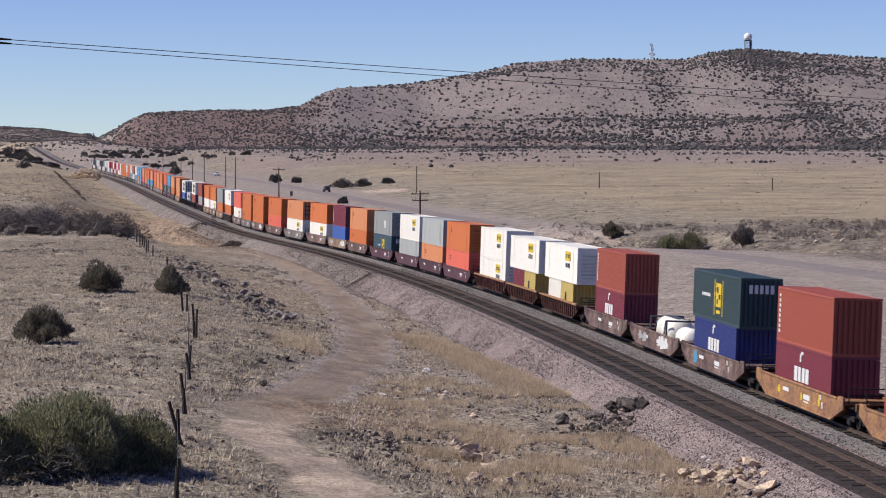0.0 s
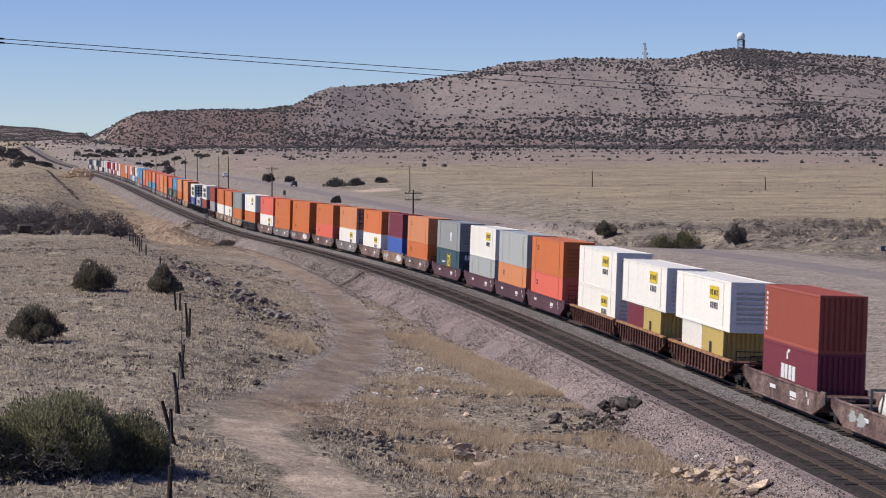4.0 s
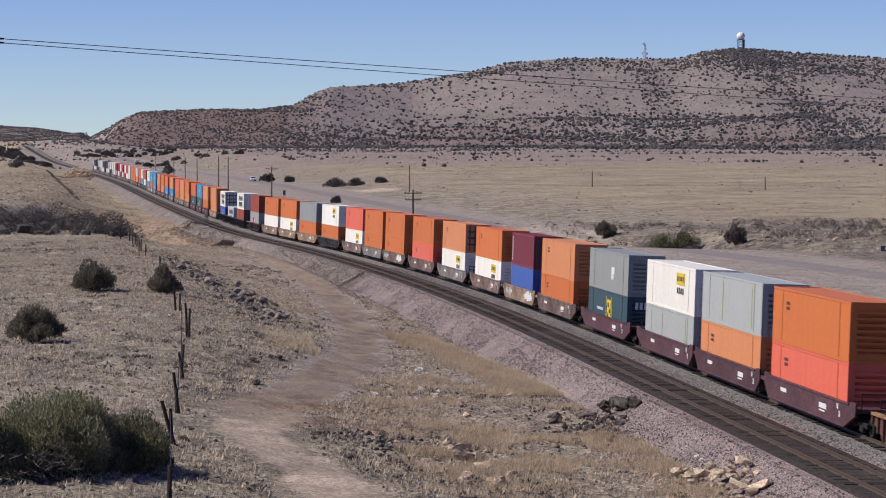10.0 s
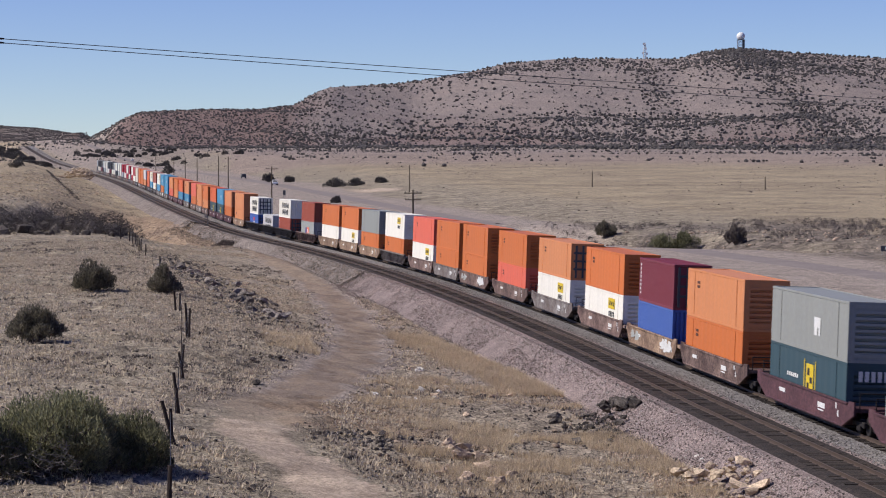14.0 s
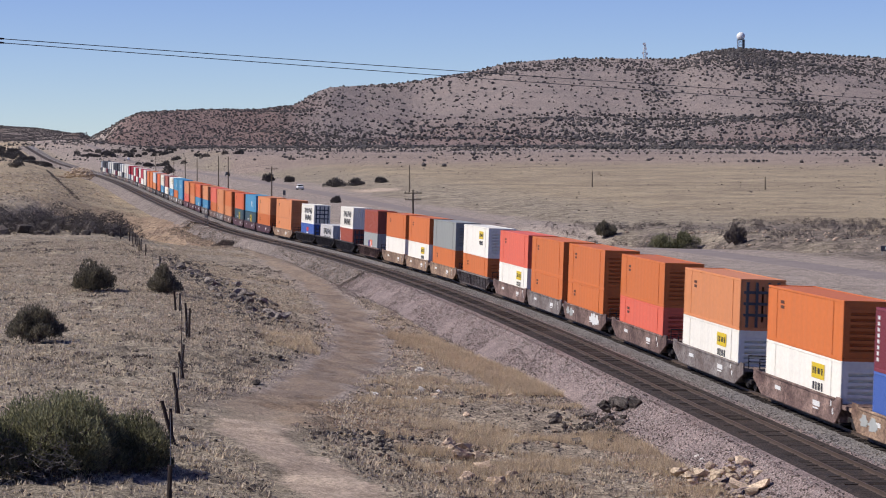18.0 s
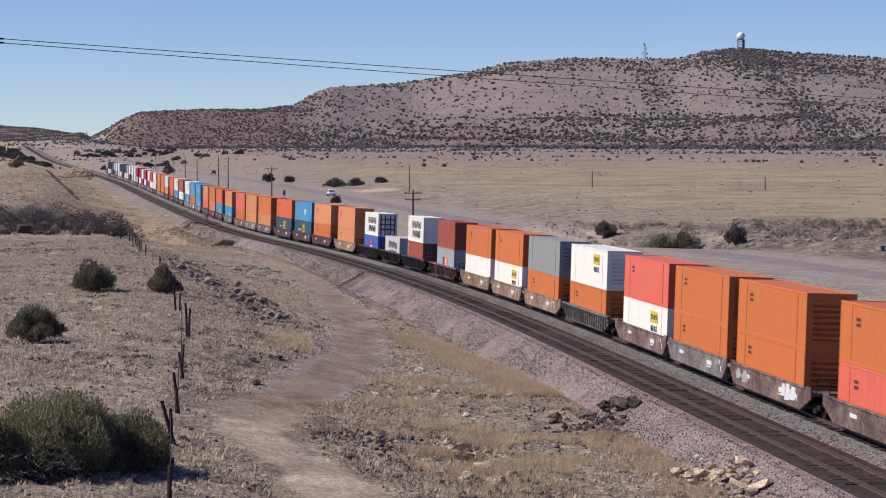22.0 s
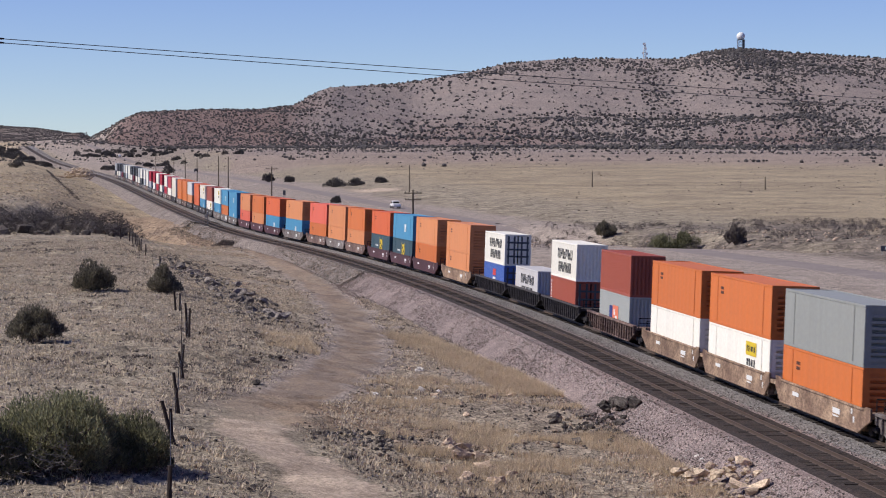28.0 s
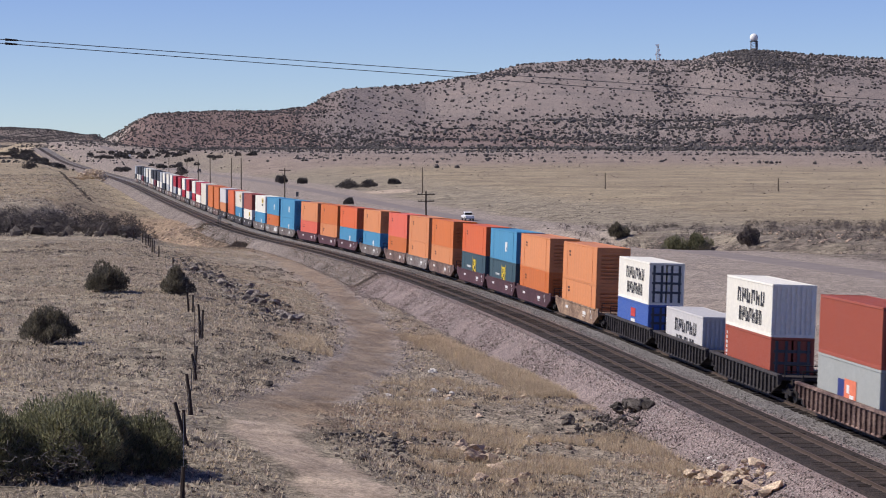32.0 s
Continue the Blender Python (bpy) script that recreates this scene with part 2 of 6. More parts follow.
def near_line(x, y, pts):
    d = np.full(np.shape(x), 1e9)
    for (x0, y0), (x1, y1) in zip(pts, pts[1:]):
        dx, dy = x1 - x0, y1 - y0
        t = np.clip(((x - x0) * dx + (y - y0) * dy) / (dx * dx + dy * dy), 0, 1)
        d = np.minimum(d, np.hypot(x - x0 - t * dx, y - y0 - t * dy))
    return d


WASH = [(-400, 395), (-200, 405), (-95, 412), (-66, 440), (-54, 495), (-46, 545), (-28, 545), (10, 480), (45, 410), (90, 380), (220, 370), (600, 330)]
TRAIL = [(-2.6, 88), (-3.0, 97), (-4.9, 104.4), (-7.0, 111.4), (-8.6, 119), (-8.7, 132), (-7.2, 151), (-5.9, 180), (-6.6, 216), (-10, 262), (-15.6, 316), (-23.4, 366), (-31, 429)]
# ridge line of the hills: bearing (tangent), rise (tangent), distance of the crest and of the foot
RIDGE = [(-.40, .012, 4600, 3600), (-.165, .0096, 4500, 3500), (-.148, .0079, 4400, 3400), (-.133, .0063, 4300, 3350), (-.1312, .0056, 3000, 2500), (-.1258, .0085, 2700, 2350),
         (-.1203, .0121, 2650, 2300), (-.1130, .0152, 2640, 2300), (-.102, .0157, 2680, 2300), (-.085, .0163, 2720, 2300), (-.068, .0161, 2760, 2300),
         (-.0556, .0178, 2850, 2300), (-.0493, .0216, 3000, 2300), (-.042, .0245, 3100, 2320), (-.028, .0250, 3300, 2350), (-.0114, .0263, 3400, 2380),
         (.0097, .0300, 3450, 2400), (.0244, .0334, 3500, 2400), (.0455, .0351, 3550, 2400), (.0877, .0350, 3600, 2400), (.096, .0374, 3600, 2400),
         (.1108, .0388, 3600, 2400), (.13, .0372, 3600, 2400), (.165, .0351, 3600, 2380), (.25, .033, 3600, 2350), (.45, .02, 3600, 2300)]


def ground_h(x, y):
    x, y = np.asarray(x, float), np.asarray(y, float)
    q, zt, s = side_of(x, y)
    base = zt - 1.8 + (0.7 * sstep(85, 30, s) + 0.8 * sstep(170, 260, s) * sstep(425, 400, s)) * (q < 0)
    plain = -0.7 + 0.0095 * (np.maximum(y, 400) - 400)
    left = 1.5 + 2.3 * sstep(414, 440, y + vnoise(x, y, 12, 9) * 5) + np.maximum(y - 440, 0) * 0.0026 + np.maximum(y - 1500, 0) * 0.006
    nb = vnoise(x, y, 9, 1)
    z = base + (left - base) * (0.75 * np.clip((-13 - q - nb * 1.5) / 22, 0, 1) + 0.25 * sstep(-20, -32, q + nb * 2))
    z = z + (zt - 0.45 - z) * sstep(5, 26, q)
    z = z + (plain - z) * sstep(58, 110, q + vnoise(x, y, 40, 2) * 10)
    # the embankment on either side of the bridge
    emb = zt - 1.0 - 0.36 * np.clip(-9 - q, 0, 9)
    emb = emb + (left - emb) * sstep(-24, -40, q)
    z = z + (emb - z) * (q < -7) * sstep(285, 330, s) * sstep(520, 450, s)
    w = near_line(x, y, WASH) + vnoise(x, y, 14, 3) * 4
    cut = np.where(q < 0, np.maximum(sstep(-19, -30, q), sstep(-7.8, -6.4, q) * np.exp(-((s - 404) / 7.0) ** 2)), sstep(6, 20, q))
    z = z - np.where(q < 0, 5.5 - 2.5 * sstep(-40, -26, q), 3.0) * sstep(20, 6, w) * sstep(60, 130, y) * cut
    # the ground behind the tripod rises to it
    z = z + (CAM_Z - 1.6 - z) * sstep(34, 3, np.hypot(x + 2, y)) * sstep(9, 16, np.abs(q))
    # hills
    a = x / np.maximum(y, 1)
    R = np.array(RIDGE)
    rise, dc, db = (np.interp(a, R[:, 0], R[:, i]) for i in (1, 2, 3))
    zc = CAM_Z + rise * dc
    t = (y - db) / (dc - db)
    tn = np.clip(t, 0, 1)
    prof = 0.62 * tn ** 1.5 + 0.38 * sstep(0.0, 1.0, tn)
    gully = (np.abs(vnoise(x, y, 260, 5)) - 0.4) * 16 + (np.abs(vnoise(x, y, 110, 6)) - 0.4) * 8 + vnoise(x, y, 40, 8) * 2
    hill = plain + (zc - plain) * prof + gully * np.sin(np.pi * np.clip(tn, 0, 1)) * 0.9
    hill = np.where(t > 1, zc - (t - 1) * 60, hill)
    z = np.where((t > 0) & (y > 1500), np.maximum(hill, np.minimum(z, hill + 1)), z)
    # small relief
    amp = sstep(6.5, 12, np.abs(q + 2)) * (1 - sstep(36, 42, q) * sstep(62, 56, q))
    z = z + amp * (vnoise(x, y, 6, 11) * 0.2 + vnoise(x, y, 2.4, 12) * 0.12 + vnoise(x, y, 1.1, 13) * 0.10 * sstep(500, 300, y))
    # hummocks of the pasture
    if np.any((y > 60) & (y < 300)):
        near = sstep(300, 200, y) * (y > 60) * (0.25 + 0.75 * sstep(1.4, 2.6, near_line(x, y, TRAIL)))
        z = z + near * sstep(-12, -15, q) * (vnoise(x, y, 0.85, 14) * 0.075 + vnoise(x, y, 0.5, 15) * 0.055)
    # the ground keeps below the ballast bank
    bank = zt + np.interp(q, [-10.6, -9.2, -8.0, -7.25, 2.1, 5.2], [-2.1, -1.4, -.72, -.22, -.2, -1.9]) - 0.16
    return np.where((q > -9.9) & (q < 4.5), np.minimum(z, bank), z)



def lay(pts):
    """Places x, y with the height of the ground under each."""
    p = np.array(pts)
    return np.column_stack([p, ground_h(p[:, 0], p[:, 1])]).tolist()


# ---- ground ----
def ground_material():
    m = bpy.data.materials.new("dry_grassland")
    m.use_nodes = True
    n, l = m.node_tree.nodes, m.node_tree.links
    b = n["Principled BSDF"]
    b.inputs["Roughness"].default_value, b.inputs["Specular IOR Level"].default_value = 0.95, 0.1
    tc = n.new("ShaderNodeTexCoord")

    def noise_tex(scale, detail=6, rough=0.65, st=None):
        t = n.new("ShaderNodeTexNoise")
        t.inputs["Scale"].default_value, t.inputs["Detail"].default_value, t.inputs["Roughness"].default_value = scale, detail, rough
        if st:
            mp = n.new("ShaderNodeMapping")
            mp.inputs["Scale"].default_value = st
            l.new(tc.outputs["Object"], mp.inputs[0]), l.new(mp.outputs[0], t.inputs[0])
        else:
            l.new(tc.outputs["Object"], t.inputs[0])
        return t.outputs[0]

    def ramp(src, p0, p1, c0, c1):
        r = n.new("ShaderNodeValToRGB")
        r.color_ramp.elements[0].position, r.color_ramp.elements[1].position = p0, p1
        r.color_ramp.elements[0].color, r.color_ramp.elements[1].color = (*c0, 1), (*c1, 1)
        l.new(src, r.inputs[0])
        return r.outputs[0]

    def mix(f, a, c):
        x = n.new("ShaderNodeMix")
        x.data_type = "RGBA"
        l.new(f, x.inputs[0]), l.new(a, x.inputs[6]), l.new(c, x.inputs[7])
        return x.outputs[2]

    def weight(name, spread=0.35):
        a = n.new("ShaderNodeAttribute")
        a.attribute_name = name
        mr = n.new("ShaderNodeMapRange")
        l.new(edge, mr.inputs[0])
        mr.inputs[1].default_value, mr.inputs[2].default_value, mr.inputs[3].default_value, mr.inputs[4].default_value = 0.3, 0.7, -spread, spread
        ad = n.new("ShaderNodeMath")
        ad.use_clamp = True
        l.new(a.outputs["Fac"], ad.inputs[0]), l.new(mr.outputs[0], ad.inputs[1])
        mu = n.new("ShaderNodeMath")
        mu.operation, mu.use_clamp = "MULTIPLY", True
        l.new(ad.outputs[0], mu.inputs[0]), l.new(a.outputs["Fac"], mu.inputs[1])
        mm = n.new("ShaderNodeMath")
        mm.operation, mm.use_clamp = "MULTIPLY", True
        l.new(mu.outputs[0], mm.inputs[0])
        mm.inputs[1].default_value = 1.6
        return mm.outputs[0]
    edge = noise_tex(0.6, 8)
    grass = ramp(noise_tex(0.28, 9, 0.72), 0.36, 0.62, (0.135, 0.113, 0.088), (0.375, 0.32, 0.238))
    soil = ramp(noise_tex(0.9, 9, 0.75), 0.38, 0.62, (0.215, 0.178, 0.138), (0.455, 0.378, 0.29))
    far = ramp(noise_tex(0.03, 12, 0.86, (0.8, 1.0, 1)), 0.40, 0.60, (0.205, 0.165, 0.122), (0.405, 0.332, 0.222))
    rose = ramp(noise_tex(0.03, 12, 0.86, (0.6, 1.0, 1)), 0.40, 0.60, (0.205, 0.163, 0.135), (0.345, 0.275, 0.226))
    hill = ramp(noise_tex(0.02, 12, 0.8), 0.36, 0.64, (0.278, 0.228, 0.204), (0.203, 0.175, 0.162))
    redrock = ramp(noise_tex(0.03, 9, 0.75, (1, 1, 4)), 0.36, 0.62, (0.165, 0.115, 0.103), (0.225, 0.165, 0.146))
    dirt = ramp(noise_tex(0.5, 9, 0.7), 0.36, 0.64, (0.40, 0.315, 0.24), (0.53, 0.428, 0.33))
    gravel = ramp(noise_tex(0.25, 9, 0.7), 0.36, 0.64, (0.262, 0.219, 0.188), (0.356, 0.30, 0.256))
    red = ramp(noise_tex(0.3, 9, 0.7, (1.6, 0.5, 0.5)), 0.36, 0.64, (0.175, 0.127, 0.093), (0.36, 0.268, 0.183))
    # also greys the far-left hills, where its tone imitates scrub and distance haze
    rock = ramp(noise_tex(0.5, 10, 0.85), 0.42, 0.58, (0.09, 0.076, 0.066), (0.25, 0.207, 0.17))
    c = grass
    for w, col in (("soil", soil), ("far", far), ("rose", rose), ("hill", hill), ("redrock", redrock), ("gravel", gravel), ("embank", red), ("rocky_hazed", rock), ("dirt", dirt)):
        c = mix(weight(w), c, col)
    g1, g2 = noise_tex(6.0, 5, 0.8), noise_tex(1.5, 4, 0.8)
    av = n.new("ShaderNodeMath")
    av.operation = "MULTIPLY_ADD"
    l.new(g1, av.inputs[0]), l.new(g2, av.inputs[2])
    av.inputs[1].default_value = 1.2
    g = av.outputs[0]
    mr = n.new("ShaderNodeMapRange")
    mr.inputs[1].default_value, mr.inputs[2].default_value, mr.inputs[3].default_value, mr.inputs[4].default_value = 0.85, 1.35, 0.3, 1.7
    l.new(g, mr.inputs[0])
    soft = n.new("ShaderNodeMix")  # wheels have smoothed the trail
    tw = n.new("ShaderNodeAttribute")
    tw.attribute_name = "trodden"
    l.new(tw.outputs["Fac"], soft.inputs[0]), l.new(mr.outputs[0], soft.inputs[2])
    soft.inputs[3].default_value = 0.95
    sc = n.new("ShaderNodeVectorMath")
    sc.operation = "SCALE"
    l.new(c, sc.inputs[0]), l.new(soft.outputs[0], sc.inputs["Scale"])
    l.new(sc.outputs[0], b.inputs["Base Color"])
    bu = n.new("ShaderNodeBump")
    bu.inputs["Strength"].default_value, bu.inputs["Distance"].default_value = 0.9, 0.16
    l.new(noise_tex(3.2, 8, 0.75), bu.inputs["Height"]), l.new(bu.outputs[0], b.inputs["Normal"])
    return m


def axis(*spans):
    """Grid lines: spans of (end, first step, last step)."""
    out = [spans[0]]
    for end, s0, s1 in spans[1:]:
        a, start = out[-1], out[-1]
        while a < end - 1e-6:
            t = (a - start) / (end - start)
            a += s0 + (s1 - s0) * t
            out.append(min(a, end))
    return np.array(out)


def make_ground():
    xs = axis(-3600, (-900, 120, 22), (-120, 13, 6), (-45, 4, 0.9), (-24, 0.6, 0.35), (10, 0.3, 0.3), (45, 0.4, 0.8), (120, 0.9, 4), (900, 6, 13), (3600, 22, 120))
    ys = axis(-500, (60, 60, 3), (88, 1.5, 0.5), (175, 0.28, 0.32), (300, 0.4, 0.8), (620, 0.9, 3), (2250, 4, 26), (3800, 13, 18), (4900, 40, 100))
    X, Y = np.meshgrid(xs, ys)
    x, y = X.ravel(), Y.ravel()
    z = ground_h(x, y)
    nx, ny = len(xs), len(ys)
    i = (np.arange(ny - 1)[:, None] * nx + np.arange(nx - 1)[None]).ravel()
    faces = np.stack([i, i + 1, i + 1 + nx, i + nx], 1)
    me = bpy.data.meshes.new("ground")
    me.vertices.add(len(x))
    me.vertices.foreach_set("co", np.stack([x, y, z], 1).ravel())
    me.loops.add(faces.size)
    me.loops.foreach_set("vertex_index", faces.ravel())
    me.polygons.add(len(faces))
    me.polygons.foreach_set("loop_start", np.arange(0, faces.size, 4))
    me.polygons.foreach_set("use_smooth", np.ones(len(faces), bool))
    me.update()
    q, zt, s = side_of(x, y)
    a = x / np.maximum(y, 1)
    wash = near_line(x, y, WASH) + vnoise(x, y, 14, 3) * 4
    R = np.array(RIDGE)
    db = np.interp(a, R[:, 0], R[:, 3])
    on_hill = sstep(-120, 120, y - db) * (y > 1500)
    tl = near_line(x, y, TRAIL) + vnoise(x, y, 3, 22) * 0.45 + vnoise(x, y, 1.0, 30) * 0.3
    trail = sstep(2.3, 1.2, tl)
    bare = sstep(4.6, 2.2, tl) * sstep(112, 150, y) * sstep(330, 240, y)
    russet = sstep(1.15, 0.5, np.hypot((x + 3.6) / 4.6, (y - 133) / 12) + vnoise(x, y, 3, 28) * 0.25)
    zones = {
        "soil": sstep(-29, -21, q) * (q < 60) * 0.6 + 0.45 * (q < -28) * sstep(0.0, 0.6, vnoise(x, y, 12, 21)),
        "far": sstep(480, 640, y) * (q < 0) + sstep(70, 120, q) * sstep(380, 440, y),
        "trodden": 0.5 * trail + 0.2 * bare,
        "rose": 0.85 * sstep(900, 1450, y + vnoise(x, y, 220, 29) * 260) * (a > -.08) * sstep(2300, 2000, y),
        "hill": np.maximum(on_hill, 0.65 * sstep(1250, 2000, y + vnoise(x, y, 150, 27) * 120) * (a > -.13)),
        "redrock": on_hill * sstep(-.03, -.075, a) * (a > -.14) + on_hill * 0.7 * sstep(0.05, 0.5, vnoise(x, y, 160, 23)) * sstep(700, 100, y - db),
        "gravel": sstep(5, 12, q) * sstep(70, 56, q + vnoise(x, y, 20, 24) * 4) + sstep(-19, -13, q) * (q < 0) * 0.7 * sstep(120, 170, y) * sstep(520, 300, y) + 0.85 * bare,
        "embank": sstep(-32, -18, q) * (q < -5) * sstep(395, 440, y) * sstep(680, 560, y) + 0.8 * russet + 0.6 * trail * sstep(114, 134, y),
        # first term: scrub and distance haze coloured onto the far-left hills; the rest is rocky
        "rocky_hazed": 0.55 * on_hill * (a < -.13) + sstep(22, 10, wash) * 0.9 * sstep(-14, -24, q) * (y < 700) + 0.75 * sstep(57, 66, q) * sstep(560, 480, y) * sstep(150, 105, q) * sstep(-1.0, 0.15, vnoise(x, y, 9, 26)) + 0.5 * sstep(0.25, 0.6, vnoise(x, y, 5, 25)) * sstep(-24, -27, q) * sstep(-36, -31, q),
        "dirt": 0.8 * np.exp(-((y - 2235 - vnoise(x, y, 200, 51) * 25) / 38) ** 2) * (a < 0.0) * sstep(-0.6, 0.2, vnoise(x, y, 300, 52)) + trail * sstep(138, 112, y + vnoise(x, y, 3, 53) * 5) + np.exp(-(((x + 21) / 9) ** 2 + ((y - 838) / 26) ** 2) ** 2)}
    for k, v in zones.items():
        at = me.attributes.new(k, "FLOAT", "POINT")
        at.data.foreach_set("value", np.clip(v, 0, 1).astype(np.float32))
    me.materials.append(ground_material())
    return tagged(new("ground", me), "dry tan grassland and bare dirt rising to brown hills", "ground", kind="structure")


make_ground()


def strip(name, s0, s1, step, section, material, label, category):
    """A long solid along the line: section points (q, h) from its left to its right."""
    ss = np.arange(s0, s1 + step, step)
    verts, faces, k = [], [], len(section)
    for j, s in enumerate(ss):
        for q, h in section:
            verts.append(rail_at(s, q + (noise.noise((s * 0.11, q, 1)) * 0.3 + noise.noise((s * 0.5, q, 5)) * 0.12 if h < -1.0 else 0), h + (noise.noise((s * 0.4, q * 3, 3)) * 0.05 if h < -0.5 else 0)))
    for j in range(len(ss) - 1):
        for i in range(k - 1):
            a = j * k + i
            faces.append((a, a + 1, a + 1 + k, a + k))
    me = bpy.data.meshes.new(name)
    me.from_pydata(verts, [], faces)
    me.materials.append(material)
    return tagged(new(name, me), label, category, kind="structure")


for _s0, _s1, _m in ((-110, 187, GRAVEL), (190, 396, DUSTBED), (412, 2100, DUSTBED)):
    strip("ballast", _s0, _s1, 3, [(-12.2, -2.9), (-10.6, -2.1), (-9.2, -1.4), (-8.0, -0.72), (-7.25, -0.22), (-2.55, -0.22)], _m, "pinkish grey crushed-stone ballast bank beside the track" if _m is GRAVEL else "dusty brown-grey ballast bank beside the track", "ballast")
strip("ballast", -110, 2100, 3, [(-2.55, -0.22), (-1.7, -0.2), (2.1, -0.2), (3.2, -0.75), (5.2, -1.9)], GREYBED, "grey crushed-stone ballast under the loaded track", "ballast")
strip("trackbed", -110, 2100, 3, [(NEAR - 1.75, -0.217), (NEAR - 1.5, -0.168), (NEAR + 1.5, -0.168), (NEAR + 1.75, -0.217)], TRACKBED, "oily dark ballast between the rails of the empty track", "trackbed")

RAIL_SEC = [(-.075, -.17), (-.012, -.14), (-.012, -.04), (-.037, -.035), (-.037, 0), (.037, 0), (.037, -.035), (.012, -.04), (.012, -.14), (.075, -.17)]
for q0 in (NEAR, 0.0):
    track = tagged(new("railway_track"), "steel rails on dark timber ties" if q0 else "steel rails under the freight train", "railway track", kind="structure")
    for g in (-0.755, 0.755):
        r = strip("rail", -110, 2000, 4, [(q0 + g + a, h) for a, h in RAIL_SEC], STEEL, "", "")
        for k in ("label", "category", "kind"):
            if k in r:
                del r[k]
        r.parent = track
TRACKS = [o for o in scene.objects if o.name.startswith("railway_track")]


# ---- containers ----
def corrugated(length, h, pitch, depth, y, flip=1, trap=0.35, duty=0.5):
    """A wall with vertical trapezoid ribs, length along x, outwards along y."""
    bm = bmesh.new()
    n = max(2, round(length / pitch))
    p = length / n
    prof = []
    for i in range(n):
        x = -length / 2 + i * p
        prof += [(x, 0), (x + p * (duty - trap / 2), 0), (x + p * duty, -depth), (x + p * (1 - trap / 2), -depth)]
    prof.append((length / 2, 0))
    lo = [bm.verts.new((x, y + flip * d, 0)) for x, d in prof]
    hi = [bm.verts.new((x, y + flip * d, h)) for x, d in prof]
    for i in range(len(prof) - 1):
        f = (lo[i], lo[i + 1], hi[i + 1], hi[i])
        bm.faces.new(f if flip < 0 else f[::-1])
    return bm


def container_meshes(L, W, H, kind):
    """The shared meshes of a container: x is along it (front at +x), bottom at z = 0."""
    d = {}
    e = 0.12
    wl, wh = L - 2 * e, H - 0.30
    for nm, fl in (("side_wall", 1), ("side_wall_b", -1)):
        if kind == "iso":
            bm = corrugated(wl, wh, 0.28, 0.045, 0, fl)
        else:
            bm = corrugated(wl, wh, 1.2, 0.012, 0, fl, 0.97)
        bmesh.ops.translate(bm, verts=bm.verts, vec=(0, fl * (W / 2 - 0.012), 0.16))
        d[nm] = mesh_of("side_wall", bm)
    # front and rear ends
    for nm, sx in (("front_wall", -1), ("rear_wall", 1)):
        bm = bmesh.new()
        if kind == "iso" and nm == "front_wall":
            bm.free()
            bm = corrugated(W - 2 * e, wh, 0.29, 0.09, 0, 1, 0.2)
            bmesh.ops.transform(bm, matrix=pose(-L / 2 + 0.012, 0, 0.16, 0, 0, 90), verts=bm.verts)
        elif nm == "front_wall":
            bm.free()
            bm = corrugated(H - 0.26, W - 0.2, 0.30, 0.24, 0, 1, 0.16, 0.56)
            bmesh.ops.transform(bm, matrix=pose(-L / 2 + 0.012, 0, H / 2, 0, 0, 90) @ pose(0, 0, 0, 0, 90, 0) @ pose(0, 0, -(W - 0.2) / 2), verts=bm.verts)
        else:
            for y in (-1, 1):
                box(bm, L / 2 - 0.07, y * (W / 4 - 0.02), H / 2, 0.05, W / 2 - 0.16, H - 0.34, 0.0)
                for zz in (0.28, 0.5, 0.72):
                    box(bm, L / 2 - 0.03, y * (W / 4 - 0.02), H * zz, 0.04, W / 2 - 0.2, 0.12)
                for o in (0.25, 0.75):
                    tube(bm, (L / 2 - 0.005, y * (W / 2 - 0.15) * o, 0.18), (L / 2 - 0.005, y * (W / 2 - 0.15) * o, H - 0.2), 0.02, n=6)
        bmesh.ops.transform(bm, matrix=pose(0, 0, 0, 0, 0, 180), verts=bm.verts)
        d[nm] = mesh_of(nm, bm)
    bm = bmesh.new()
    if kind == "iso":
        bm.free()
        bm = corrugated(wl, W - 0.22, 0.42, 0.03, 0)
        bmesh.ops.transform(bm, matrix=pose(0, (W - 0.22) / 2, H - 0.02, 90), verts=bm.verts)
    else:
        box(bm, 0, 0, H - 0.05, wl, W - 0.22, 0.02)
    d["roof"] = mesh_of("roof", bm)
    bm = bmesh.new()
    for y in (-1, 1):
        for z, t in ((0.08, 0.16), (H - 0.07, 0.12)):
            box(bm, 0, y * (W / 2 - 0.05), z, L - 0.3, 0.10, t, 0.008)
    for x in (-1, 1):
        for z, t in ((0.08, 0.16), (H - 0.07, 0.14)):
            box(bm, x * (L / 2 - 0.06), 0, z, 0.12, W - 0.28, t, 0.008)
    if kind == "dom":
        for x in (-1, 1):
            for y in (-1, 1):
                box(bm, x * 6.02, y * (W / 2 - 0.004), H / 2, 0.20, 0.014, H - 0.3)
            for y in (-1, 1):
                box(bm, x * (L / 2 - 0.075), y * (W / 2 - 0.25), H / 2, 0.15, 0.2, H - 0.3)
            for z, t in ((0.32, 0.34), (H - 0.28, 0.30)):
                box(bm, x * (L / 2 - 0.11), 0, z, 0.10, W - 0.7, t)
    box(bm, 0, 0, 0.12, L - 0.3, W - 0.2, 0.05)
    d["frame"] = mesh_of("frame", bm)
    bm = boxes((0, 0, H / 2, 0.15, 0.15, H - 0.3), bevel=0.01)
    d["corner_post"] = mesh_of("corner_post", bm)
    bm = boxes((0, 0, 0, 0.20, 0.17, 0.13), bevel=0.015)
